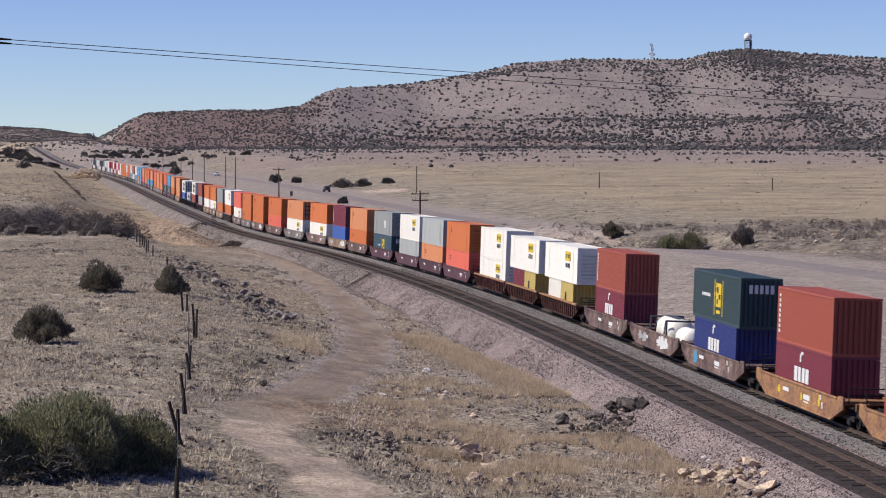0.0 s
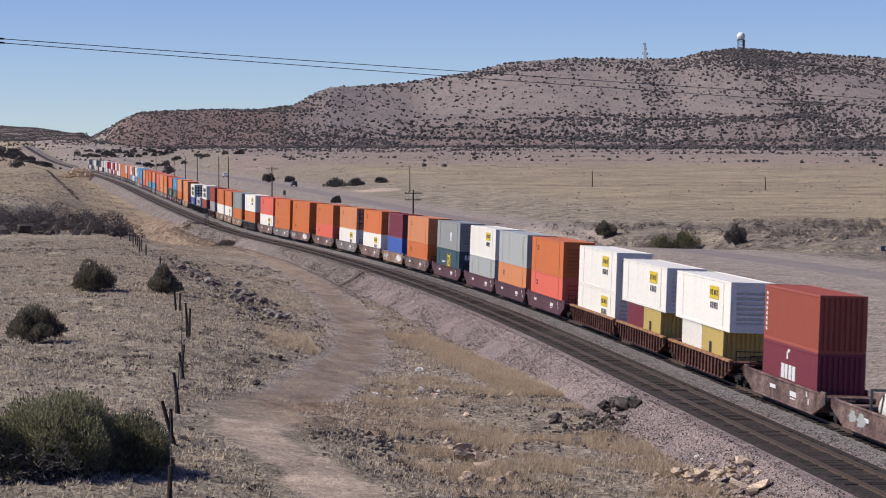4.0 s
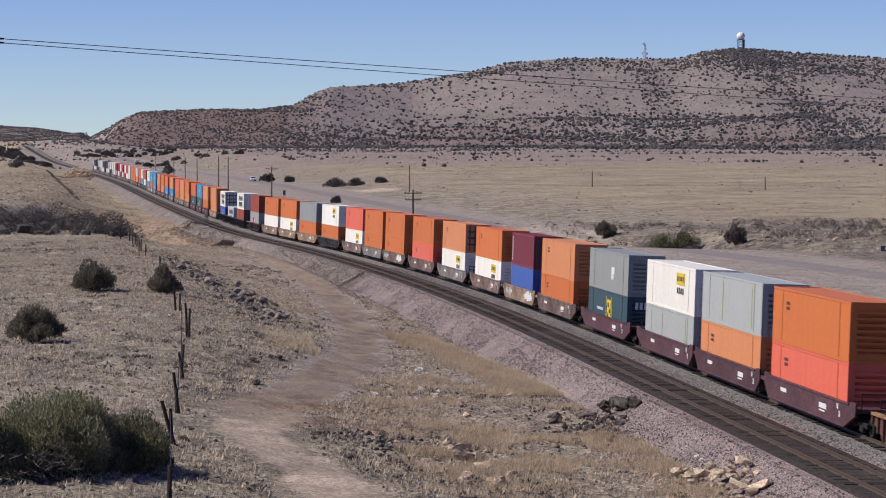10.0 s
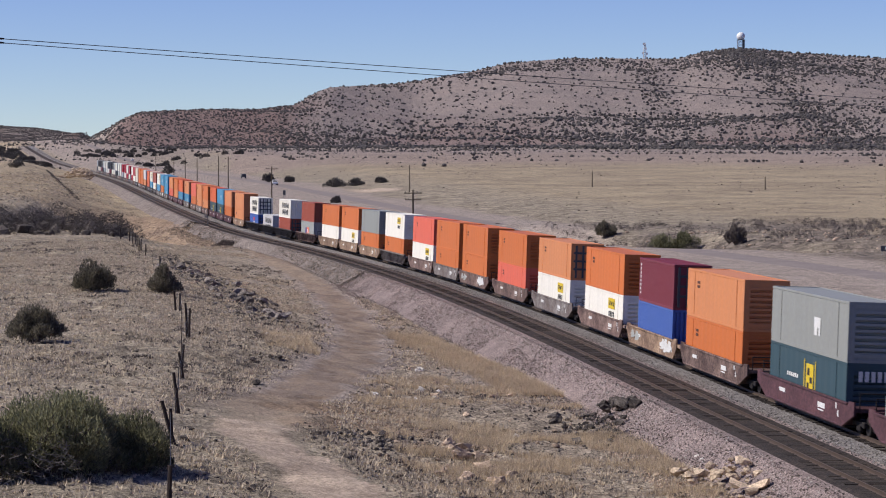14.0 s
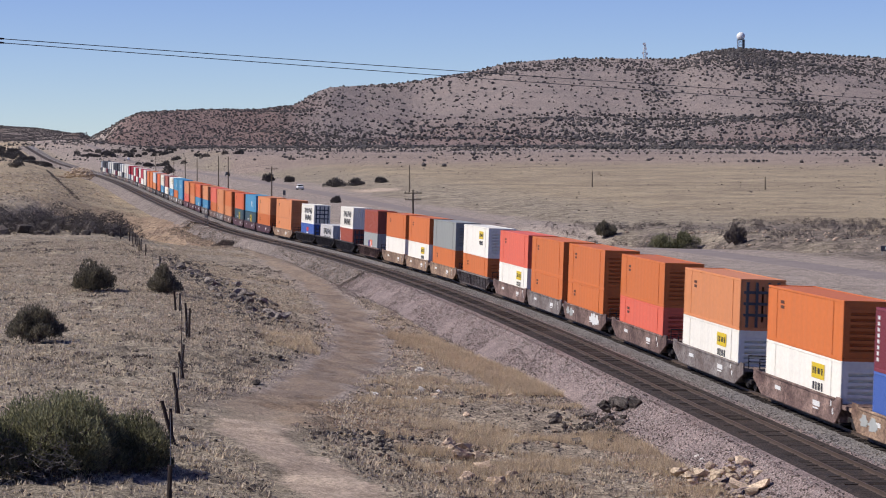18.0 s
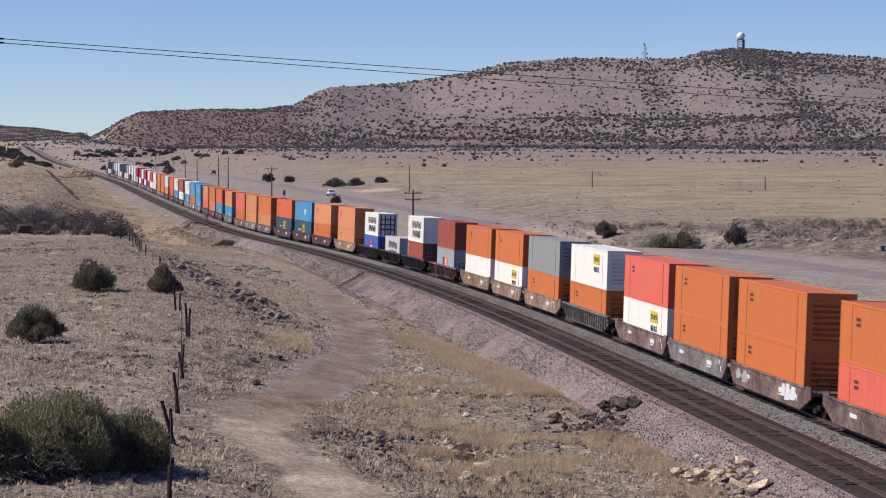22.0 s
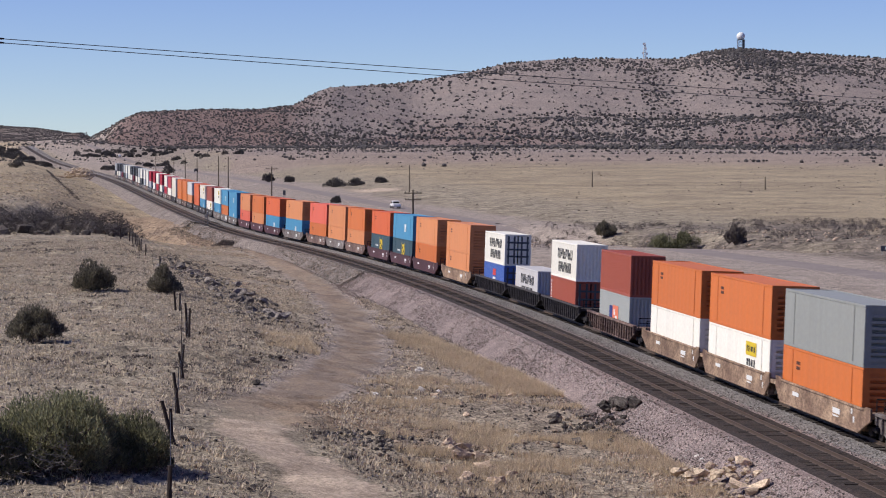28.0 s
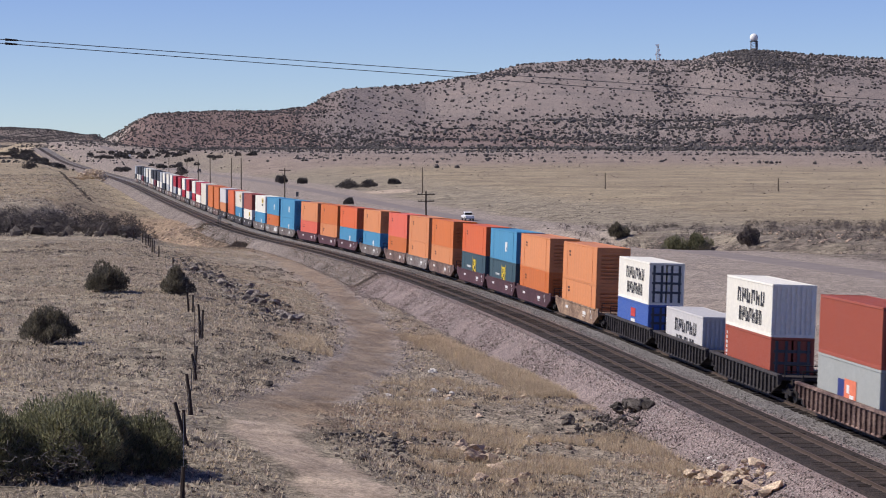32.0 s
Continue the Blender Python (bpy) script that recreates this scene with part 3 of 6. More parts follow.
    d["corner_casting"] = mesh_of("corner_casting", bm)
    return d


SIZES = {"dom": (16.15, 2.59, 2.896, "dom"), "iso": (12.19, 2.44, 2.896, "iso"), "low": (12.19, 2.44, 2.59, "iso"), "isoL": (13.72, 2.44, 2.896, "iso"), "box": (6.06, 2.44, 2.59, "iso")}
SHELL = {k: container_meshes(*v) for k, v in SIZES.items()}
NAMES = {"orange": "bright orange", "pale": "faded orange", "red": "faded coral red", "vermilion": "vermilion", "white": "white", "cream": "cream", "grey": "olive grey",
         "bluegrey": "blue-grey", "teal": "dark teal", "green": "dark green", "maroon": "maroon", "brick": "brick red", "blue": "blue", "navy": "navy blue", "sky": "light blue",
         "yellow": "yellow", "silver": "silver grey", "crimson": "crimson", "dark": "dark grey", "pink": "pale grey"}


def blob_mesh():
    bm, r = bmesh.new(), random.Random(12)
    prism(bm, [(math.cos(k * 0.285) * 0.5 * r.uniform(0.55, 1.1), math.sin(k * 0.285) * 0.5 * r.uniform(0.6, 1.05)) for k in range(22)], -0.5, 0.5)
    return mesh_of("sprayed_patch", bm)


BLOB = blob_mesh()
ROD = mesh_of("lock_rod", boxes((0, 0, 0, 0.05, 0.16, 1)))
PLATE = mesh_of("marking", boxes((0, 0, 0, 1, 1, 1)))


def sprays(owner, rows, material, label, x, y, z):
    """Ragged patches of spray paint, placed like marks."""
    for dx, dz, w, h in rows:
        part("sprayed_patch", BLOB, material, owner, label, pose(-x - dx, y, z + dz) @ Matrix.Diagonal((w, 0.006, h, 1)))


def marks(owner, rows, material, label, x, y, z):
    """Flat painted bars on the wall that faces -y: rows of (x backwards from the front, z, width, height) about the place x, z."""
    for dx, dz, w, h in rows:
        part("marking", PLATE, material, owner, label, pose(-x - dx, y, z + dz) @ Matrix.Diagonal((w, 0.006, h, 1)))


def container(size, colour, mark=""):
    """Front at +x, the wall with its marks at -y."""
    L, W, H, kind = SIZES[size]
    sh = SHELL[size]
    words = {"dom": "long ribbed-end freight container", "iso": "corrugated shipping container", "low": "corrugated shipping container", "isoL": "corrugated long shipping container", "box": "short corrugated shipping container"}[size]
    c = tagged(new("shipping_container"), f"{NAMES[colour]} {words} riding on the freight train", "container", "containers on the train")
    P = PAINT[colour]
    part("side_wall", sh["side_wall_b"], P, c)
    part("side_wall", sh["side_wall"], P, c)
    part("roof", sh["roof"], P, c)
    turn = pose(0, 0, 0, 0, 0, 180) if mark.endswith("+") else None  # doors forward
    mark = mark.rstrip("+")
    part("front_wall", sh["front_wall"], P, c, m=turn)
    part("rear_wall", sh["rear_wall"], P, c, m=turn)
    if turn is not None:  # dark lock rods on pale doors
        for y in (-0.88, -0.34, 0.34, 0.88):
            part("lock_rod", ROD, PAINT["dark"], c, m=pose(L / 2 + 0.03, y, H / 2) @ Matrix.Diagonal((1, 1, H - 0.36, 1)))
        for z in (0.3, 0.52, 0.74):
            part("hinge_bar", ROD, PAINT["dark"], c, m=pose(L / 2 + 0.012, 0, H * z, 90) @ Matrix.Diagonal((0.5, 1, W - 0.4, 1)))
    part("frame", sh["frame"], P, c)
    for x in (-1, 1):
        for y in (-1, 1):
            part("corner_post", sh["corner_post"], P, c, m=pose(x * (L / 2 - 0.075), y * (W / 2 - 0.075), 0))
            for z in (0.066, H - 0.064):
                part("corner_casting", sh["corner_casting"], P, c, m=pose(x * (L / 2 - 0.1), y * (W / 2 - 0.084), z))
    yw = -W / 2 - 0.004
    if colour in ("green", "teal"):  # pale bars on the front end
        for k in range(5):
            part("marking", PLATE, LABEL_W, c, "white bar lettering on the end", pose(L / 2 + 0.016, -0.62 + 0.31 * k, H * 0.78) @ Matrix.Diagonal((0.006, 0.2, 0.5, 1)))
    if mark == "logo":      # small dark emblem of two bars near the rear
        marks(c, [(0, 0.13, 0.8, 0.16), (0, -0.13, 0.8, 0.16)], LABEL_B, "faint dark bar emblem", L / 2 - 3.4, yw, H * 0.70)
    elif mark == "yellow":  # yellow label with bars below, near the front
        marks(c, [(0, 0.35, 2.6, 0.75)], LABEL_Y, "yellow label patch", -L / 2 + 4.6, yw, H * 0.60)
        marks(c, [(-0.85, 0.35, 0.3, 0.34), (-0.2, 0.35, 0.5, 0.28), (0.5, 0.35, 0.3, 0.34), (0.95, 0.35, 0.22, 0.34)], LABEL_K, "dark bar lettering", -L / 2 + 4.6, yw - 0.006, H * 0.60)
        marks(c, [(-0.9, -0.4, 0.3, 0.4), (-0.3, -0.4, 0.4, 0.36), (0.3, -0.4, 0.3, 0.4), (0.85, -0.4, 0.35, 0.36)], LABEL_K, "black bar lettering", -L / 2 + 4.6, yw, H * 0.60)
    elif mark == "shield":  # yellow framed emblem and a line of bars
        marks(c, [(-1.15, 0, 0.16, 2.1), (1.15, 0, 0.16, 2.1), (0, 0.15, 1.5, 1.4), (0, -0.85, 1.1, 0.2)], LABEL_Y, "yellow block emblem", -0.8, yw, H * 0.5)
        marks(c, [(0.25, 0.45, 0.5, 0.35), (-0.3, 0.05, 0.5, 0.3), (0.3, -0.25, 0.4, 0.3)], LABEL_K, "dark bars of the emblem", -0.8, yw - 0.006, H * 0.5)
        marks(c, [(2.6 + 0.42 * i, 0.05, 0.3, 0.2) for i in range(6)], LABEL_W, "small pale bar lettering", -0.8, yw, H * 0.5)
    elif mark == "swoosh":  # white mark over white blocks
        marks(c, [(1.15, 0, 0.7, 0.75), (0.35, 0, 0.6, 0.75), (-0.5, 0, 0.6, 0.75), (-1.3, 0, 0.7, 0.75), (0.2, 0.85, 0.3, 0.4), (-0.1, 1.1, 0.5, 0.16)], LABEL_W, "white block emblem", 0.2, yw, H * 0.52)
    elif mark == "ticks":   # column of small white marks at the rear
        marks(c, [(0, 1.0 - 0.27 * i, 0.35, 0.17) for i in range(8)], LABEL_W, "white column of small bars", L / 2 - 0.6, yw, H * 0.5)
    elif mark == "tile":    # blue and orange panels
        marks(c, [(1.2, 0, 1.3, 1.2)], PAINT["navy"], "blue emblem panel", 0, yw, H * 0.46)
        marks(c, [(-0.6, 0, 2.3, 1.35)], LABEL_O, "orange emblem panel", 0, yw, H * 0.46)
        marks(c, [(-0.2, 0.2, 0.5, 0.4), (-0.9, -0.2, 0.8, 0.3)], LABEL_W, "pale bars", 0, yw - 0.006, H * 0.46)
    elif mark == "big":     # two rows of large dark block marks
        for w, z, n in ((7.4, 0.5, 6), (6.2, -0.55, 7)):
            rows = []
            for i in range(n):
                x, p = w / 2 - (i + 0.5) * w / n, w / n
                rows += [(x + p * 0.27, z, p * 0.24, 0.8), (x - p * 0.22, z + (0.1 if i % 2 else -0.1), p * 0.24, 0.6), (x, z + (0.3, 0.0, -0.3)[i % 3], p * 0.4, 0.18)]
            marks(c, rows, LABEL_K, "large black block lettering", -0.6, yw, H * 0.5)
    elif mark == "bird":    # white emblem
        marks(c, [(0, 0.1, 1.3, 0.5), (0.3, -0.35, 0.6, 0.4), (-0.45, -0.3, 0.3, 0.5)], LABEL_W, "white emblem", -2.0, yw, H * 0.5)
    elif mark == "redblue":
        marks(c, [(0, 0.35, 1.8, 0.6)], LABEL_R, "red emblem", -0.3, yw, H * 0.55)
        marks(c, [(0, -0.35, 1.6, 0.5)], LABEL_W, "white panel", -0.3, yw, H * 0.55)
    elif mark == "doorplate":
        marks(c, [(0.6, -0.1, 0.6, 1.1), (-0.9, -0.4, 0.3, 0.4)], LABEL_K, "dark stencilled panel", 0, yw, H * 0.5)
    elif mark == "stripe":
        marks(c, [(2.2, 0, 0.1, 2.2), (-5.5, 0, 0.14, 2.3)], STRIPE, "thin yellow-green stripe", 0, yw, H * 0.5)
    return c


# ---- well cars ----
def car_meshes(L, ribbed, ef, ea):
    """Shared meshes of one platform of a well car with a well of length L; rail top is z = 0, x along. ef, ea: how far the sides reach past the well."""
    d = {}
    W = 2.95
    xa, xf = -L / 2 - ea, L / 2 + ef
    lean_a, lean_f = min(0.6 + ea * 0.75, 2.4), min(0.6 + ef * 0.75, 2.4)
    low = lambda x: float(np.interp(x, [xa, xa + lean_a, xf - lean_f, xf], [0.92, 0.24, 0.24, 0.92]))
    for key, sg in (("side_panel", 1), ("side_panel_b", -1)):
        bm = bmesh.new()
        rim = [(xa, 0.92), (xa + lean_a, 0.24), (xf - lean_f, 0.24), (xf, 0.92)]
        if ribbed:
            prism(bm, rim + [(xf, 1.3), (xa, 1.3)], sg * 0.06, 0)
            n = int((xf - xa) / 0.95)
            for i in range(n + 1):
                x = xa + 0.1 + (xf - xa - 0.2) * i / n
                prism(bm, [(x - 0.07, low(x)), (x + 0.07, low(x)), (x + 0.07, 1.3), (x - 0.07, 1.3)], 0, -sg * 0.12)
        else:
            prism(bm, rim + [(xf, 1.5), (xf - 0.9, 1.5), (xf - 1.15, 1.34), (xa + 1.15, 1.34), (xa + 0.9, 1.5), (xa, 1.5)], sg * 0.045, -sg * 0.045)
        d[key] = mesh_of("side_panel", bm)
    bm = bmesh.new()
    box(bm, (xa + xf) / 2, 0, 1.36, xf - xa - (0 if ribbed else 2.4), 0.26 if ribbed else 0.16, 0.14 if ribbed else 0.10, 0.015)
    d["top_sill"] = mesh_of("top_sill", bm)
    bm = boxes(((xa + lean_a + xf - lean_f) / 2, 0, 0.24, xf - xa - lean_a - lean_f, 0.2, 0.10), bevel=0.02)
    d["bottom_sill"] = mesh_of("bottom_sill", bm)
    bm = bmesh.new()
    box(bm, 0, 0, 0.22, L, W - 0.3, 0.08, 0.01)
    d["cross_floor"] = mesh_of("cross_floor", bm)
    bm = bmesh.new()
    box(bm, 0, 0, 1.08, 1.3, W - 0.15, 0.22, 0.03)
    box(bm, 0.3, 0, 0.85, 0.9, 0.7, 0.4, 0.03)
    box(bm, -0.6, 0, 0.75, 0.08, W - 0.2, 0.9)
    d["end_platform"] = mesh_of("end_platform", bm)
    bm = bmesh.new()
    for y in (-1.15, 1.15):
        tube(bm, (0, y, 1.2), (0, y, 1.95), 0.03, n=6)
    tube(bm, (0, -1.15, 1.93), (0, 1.15, 1.93), 0.03, n=6)
    tube(bm, (0, -1.15, 1.6), (0, 1.15, 1.6), 0.025, n=6)
    d["handrail"] = mesh_of("handrail", bm)
    return d


def truck_meshes():
    d = {}
    bm = bmesh.new()
    for y in (-1, 1):
        box(bm, 0, y * 1.0, 0.52, 1.5, 0.16, 0.22, 0.03)
        box(bm, 0, y * 1.0, 0.36, 0.6, 0.18, 0.36, 0.03)
        for x in (-1, 1):
            box(bm, x * 0.89, y * 1.0, 0.5, 0.36, 0.2, 0.26, 0.03)
    box(bm, 0, 0, 0.55, 0.45, 2.0, 0.3, 0.03)
    d["bogie_frame"] = mesh_of("bogie_frame", bm, IRON)
    bm = bmesh.new()
    for y in (-0.755, 0.755):
        tube(bm, (0, y - 0.065, 0.46), (0, y + 0.065, 0.46), 0.46, n=20)
        tube(bm, (0, y - 0.1 * (1 if y > 0 else -1) - 0.02, 0.46), (0, y - 0.1 * (1 if y > 0 else -1) + 0.02, 0.46), 0.49, n=20)
    tube(bm, (0, -0.95, 0.46), (0, 0.95, 0.46), 0.085, n=8)
    d["wheelset"] = mesh_of("wheelset", bm, IRON)
    bm = bmesh.new()
    box(bm, 0, 0, 0.88, 0.9, 0.3, 0.26, 0.04)
    box(bm, 0.5, 0, 0.88, 0.35, 0.4, 0.34, 0.06)
    tube(bm, (0.2, 0.35, 0.85), (0.6, 0.4, 0.45), 0.03, n=6)
    d["coupler"] = mesh_of("coupler", bm, IRON)
    return d


REACH = {16.6: (0.55, 2.0), 12.8: (2.45, 3.2)}  # past the well at a shared bogie and at a coupling
CAR = {(L, r, f, b): car_meshes(L, r, REACH[L][f], REACH[L][b]) for L in (16.6, 12.8) for r in (False, True) for f in (0, 1) for b in (0, 1)}
TRUCK = truck_meshes()


def add_truck(c, x):
    t = part("bogie_frame", TRUCK["bogie_frame"], None, c, m=pose(x, 0, 0))
    for o in (-0.89, 0.89):
        part("wheelset", TRUCK["wheelset"], None, t, m=pose(o, 0, 0))


def well_car(L, ribbed, colour, fore, aft, patch=""):
    """One platform. fore, aft: half-lengths to the joints; a positive number has a coupler there, a negative one shares its bogie."""
    d = CAR[(L, ribbed, int(fore > 0), int(aft > 0))]
    P = CARP[colour]
    kind = "ribbed" if ribbed else "smooth-sided"
    words = {"plum": "dark plum", "rust": "rust-streaked brown", "brown": "red-brown", "ochre": "faded ochre", "tan": "faded tan", "grey": "weathered grey", "black": "dark grimy"}[colour]
    c = tagged(new("well_car"), f"{words} {kind} double-stack well car on the far track", "railcar", "well cars of the train")
    for y in (-1, 1):
        part("side_panel", d["side_panel" if y < 0 else "side_panel_b"], P, c, m=pose(0, y * 1.42, 0))
        part("top_sill", d["top_sill"], P if not ribbed else CARP["ochre" if colour == "brown" else colour], c, m=pose(0, y * 1.44, 0))
        part("bottom_sill", d["bottom_sill"], P, c, m=pose(0, y * 1.38, 0))
    part("cross_floor", d["cross_floor"], IRON, c)
    for sx, e in ((1, fore), (-1, aft)):
        part("end_platform", d["end_platform"], P, c, m=pose(sx * (L / 2 + 0.62), 0, 0, 0, 0, 0 if sx > 0 else 180))
        if e > 0:
            add_truck(c, sx * (e - 1.9))
            part("handrail", d["handrail"], IRON, c, m=pose(sx * (L / 2 + REACH[L][1] - 0.1), 0, 0))
            part("coupler", TRUCK["coupler"], None, c, m=pose(sx * (e - 0.55), 0, 0, 0, 0, 0 if sx > 0 else 180))
        elif sx < 0:
            add_truck(c, e)
    yw = -1.475
    if not ribbed:
        marks(c, [(0, 0.05, 1.3, 0.2)], LABEL_W, "small white bar lettering", L / 2 - 4.0, yw, 0.85)
        marks(c, [(0, 0, 1.4, 0.26), (0.1, -0.24, 1.1, 0.07), (-2.9, 0.25, 0.22, 0.26), (-3.3, -0.1, 0.2, 0.3)], LABEL_W, "white block emblem and data bars", -L / 2 + 4.2, yw, 0.85)
    if patch == "white":
        sprays(c, [(-0.9, 0.0, 1.7, 0.9), (0.3, 0, 1.8, 1.15), (1.2, 0.05, 1.4, 0.8)], LABEL_W, "white sprayed patch", -L / 2 + 2.6, yw - 0.008, 0.85)
        sprays(c, [(0, 0, 1.9, 0.8), (1.6, 0.05, 1.6, 0.7)], PAINT["bluegrey"], "grey-blue sprayed patch", L / 2 - 3.4, yw - 0.008, 0.8)
    if patch == "blue":
        sprays(c, [(0, 0, 1.4, 1.0)], PAINT["sky"], "blue sprayed patch", L / 2 - 2.3, yw - 0.008, 0.8)
    if patch == "yellow":
        sprays(c, [(0, 0.1, 0.5, 0.7), (3.7, 0, 0.5, 0.5), (L - 4, 0, 0.8, 0.5)], LABEL_Y, "yellow sprayed marks", -L / 2 + 1.5, yw - 0.008, 0.8)
    return c


def tank_container():
    """Low white tank in a frame."""
    c = tagged(new("tank_container"), "white rounded tank container low in the well car", "container")
    for x, ln, r in ((-0.6, 2.3, 0.88), (4.3, 1.1, 0.68)):
        bm = bmesh.new()
        prof = [(-ln - 0.34, 0.02), (-ln - 0.30, 0.45 * r), (-ln - 0.18, 0.8 * r), (-ln, r), (ln, r), (ln + 0.18, 0.8 * r), (ln + 0.30, 0.45 * r), (ln + 0.34, 0.02)]
        rings = [[bm.verts.new((px_, rr * math.cos(k * math.pi / 14), rr * math.sin(k * math.pi / 14))) for k in range(28)] for px_, rr in prof]
        for ra, rb in zip(rings, rings[1:]):
            for k in range(28):
                bm.faces.new((ra[k], ra[(k + 1) % 28], rb[(k + 1) % 28], rb[k])).smooth = True
        bmesh.ops.recalc_face_normals(bm, faces=bm.faces)
        part("tank", bm, PAINT["white"], c, m=pose(x, 0, r + 0.30))
    bm = bmesh.new()
    for x in (-3.4, 2.2):
        for y in (-1.1, 1.1):
            box(bm, x, y, 1.0, 0.12, 0.12, 2.0, 0.01)
        for z in (0.12, 1.95):
            box(bm, x, 0, z, 0.1, 2.2, 0.12, 0.01)
    for y in (-1.1, 1.1):
        box(bm, -0.6, y, 0.12, 5.6, 0.12, 0.14, 0.01)
        for x in (-2.2, 0.9):
            tube(bm, (x, y, 0.2), (x + 1.0, y, 1.9), 0.05, n=6)
    part("tank_frame", bm, PAINT["dark"], c)
    bm = boxes((0, 0, 2.02, 4.4, 0.5, 0.05))
    part("walkway", bm, PAINT["dark"], c, m=pose(-0.6, 0, 0.05))
    return c


D = "dom"
# centre of the well from the train's head; well length, ribbed, car colour, patch; lower load; upper load (size, colour, mark); joint ahead is a coupling
TRAIN = [
    (-5.3, 12.8, 0, "ochre", "", ("iso", "brick", ""), ("iso", "maroon", ""), 1),
    (17.0, 12.8, 0, "ochre", "yellow", ("iso", "maroon", "swoosh"), ("iso", "brick", "ticks"), 1),
    (39.5, 12.8, 0, "rust", "blue", ("iso", "navy", "swoosh"), ("isoL", "green", "shield"), 1),
    (58.3, 12.8, 0, "rust", "white", ("tank",), None, 0),
    (77.2, 12.8, 0, "rust", "", ("iso", "maroon", "swoosh"), ("iso", "brick", "ticks"), 0),
    (99.9, 12.8, 1, "brown", "", ("pair", "yellow", "white"), (D, "white", "yellow"), 1),
    (119.5, 12.8, 1, "brown", "", ("pair", "yellow", "maroon"), (D, "white", "yellow"), 0),
    (138.4, 16.6, 1, "brown", "", (D, "white", "yellow"), (D, "white", "yellow"), 0),
    (162.2, 16.6, 0, "plum", "", (D, "red", "logo"), (D, "orange", "logo"), 1),
    (181.1, 16.6, 0, "plum", "", (D, "pale", "logo"), (D, "bluegrey", "stripe"), 0),
    (199.6, 16.6, 0, "plum", "", (D, "bluegrey", "stripe"), (D, "white", "yellow"), 0),
    (222.9, 16.6, 0, "plum", "", (D, "teal", "shield"), (D, "grey", "bird"), 1),
    (246.1, 16.6, 0, "rust", "", (D, "orange", "logo"), (D, "pale", "logo"), 1),
    (265.2, 16.6, 0, "tan", "white", ("iso", "blue", ""), ("iso", "maroon", "ticks+"), 0),
    (285.0, 16.6, 0, "rust", "", (D, "white", "yellow"), (D, "orange", "logo"), 0),
    (308.2, 16.6, 0, "grey", "", (D, "white", "yellow"), (D, "pale", "logo+"), 1),
    (331.1, 16.6, 0, "rust", "", (D, "red", "logo"), (D, "orange", "logo"), 1),
    (354.2, 16.6, 0, "rust", "white", (D, "orange", "logo"), (D, "orange", "logo"), 1),
    (373.0, 16.6, 0, "grey", "", (D, "orange", "logo"), (D, "orange", "logo"), 0),
    (391.4, 16.6, 0, "rust", "", (D, "white", "yellow"), (D, "red", "logo"), 0),
    (414.8, 16.6, 1, "grey", "", (D, "orange", "logo"), (D, "white", "yellow"), 1),
    (436.6, 16.6, 0, "tan", "", (D, "orange", "logo"), (D, "grey", ""), 1),
    (455.9, 16.6, 0, "tan", "", (D, "white", "yellow"), (D, "orange", "logo"), 0),
    (474.8, 16.6, 0, "tan", "", (D, "white", ""), (D, "orange", "logo"), 0),
    (497.5, 12.8, 1, "rust", "", ("iso", "bluegrey", "tile"), ("iso", "brick", ""), 1),
    (520.7, 12.8, 1, "black", "", ("iso", "brick", "ticks+"), ("iso", "white", "big"), 1),
    (539.7, 12.8, 1, "black", "", ("iso", "pink", "big"), None, 0),
    (558.7, 12.8, 1, "black", "", ("low", "blue", "redblue+"), ("iso", "white", "big+"), 0),
    (582.3, 16.6, 0, "tan", "", (D, "pale", "logo"), (D, "pale", "logo"), 1),
    (605.6, 16.6, 0, "plum", "", (D, "orange", "logo"), (D, "pale", "logo"), 1),
    (624.5, 16.6, 0, "plum", "", (D, "teal", "shield"), (D, "sky", "bird"), 0),
    (643.7, 16.6, 0, "plum", "", (D, "teal", "shield"), (D, "vermilion", "logo"), 0),
    (666.7, 16.6, 0, "rust", "", (D, "pale", "logo"), (D, "orange", "logo"), 1),
    (685.4, 16.6, 0, "grey", "", (D, "pale", "logo"), (D, "pale", "logo"), 0),
    (703.6, 16.6, 0, "rust", "", (D, "orange", "logo"), (D, "red", "logo"), 0),
    (727.3, 16.6, 0, "grey", "", (D, "sky", "bird"), (D, "pale", "logo"), 1),
    (750.2, 16.6, 0, "plum", "", (D, "sky", "bird"), (D, "vermilion", "logo"), 1),
    (769.2, 16.6, 0, "plum", "", (D, "pale", "logo"), (D, "orange", "logo"), 0),
    (788.6, 16.6, 0, "plum", "", (D, "red", "logo"), (D, "pale", "logo"), 0),
    (811.7, 16.6, 0, "grey", "", (D, "sky", "bird"), (D, "sky", "bird"), 1),
    (830.1, 16.6, 0, "grey", "white", (D, "orange", "logo"), (D, "sky", "bird"), 0),
    (848.7, 16.6, 0, "grey", "", (D, "sky", "bird"), (D, "white", "yellow"), 0),
    (871.0, 16.6, 0, "black", "", (D, "white", "yellow"), (D, "brick", "logo"), 1),
    (891.0, 16.6, 0, "black", "", (D, "sky", "bird"), (D, "cream", "yellow"), 0),
    (910.0, 16.6, 0, "black", "", (D, "vermilion", "logo"), (D, "vermilion", "logo"), 0)]
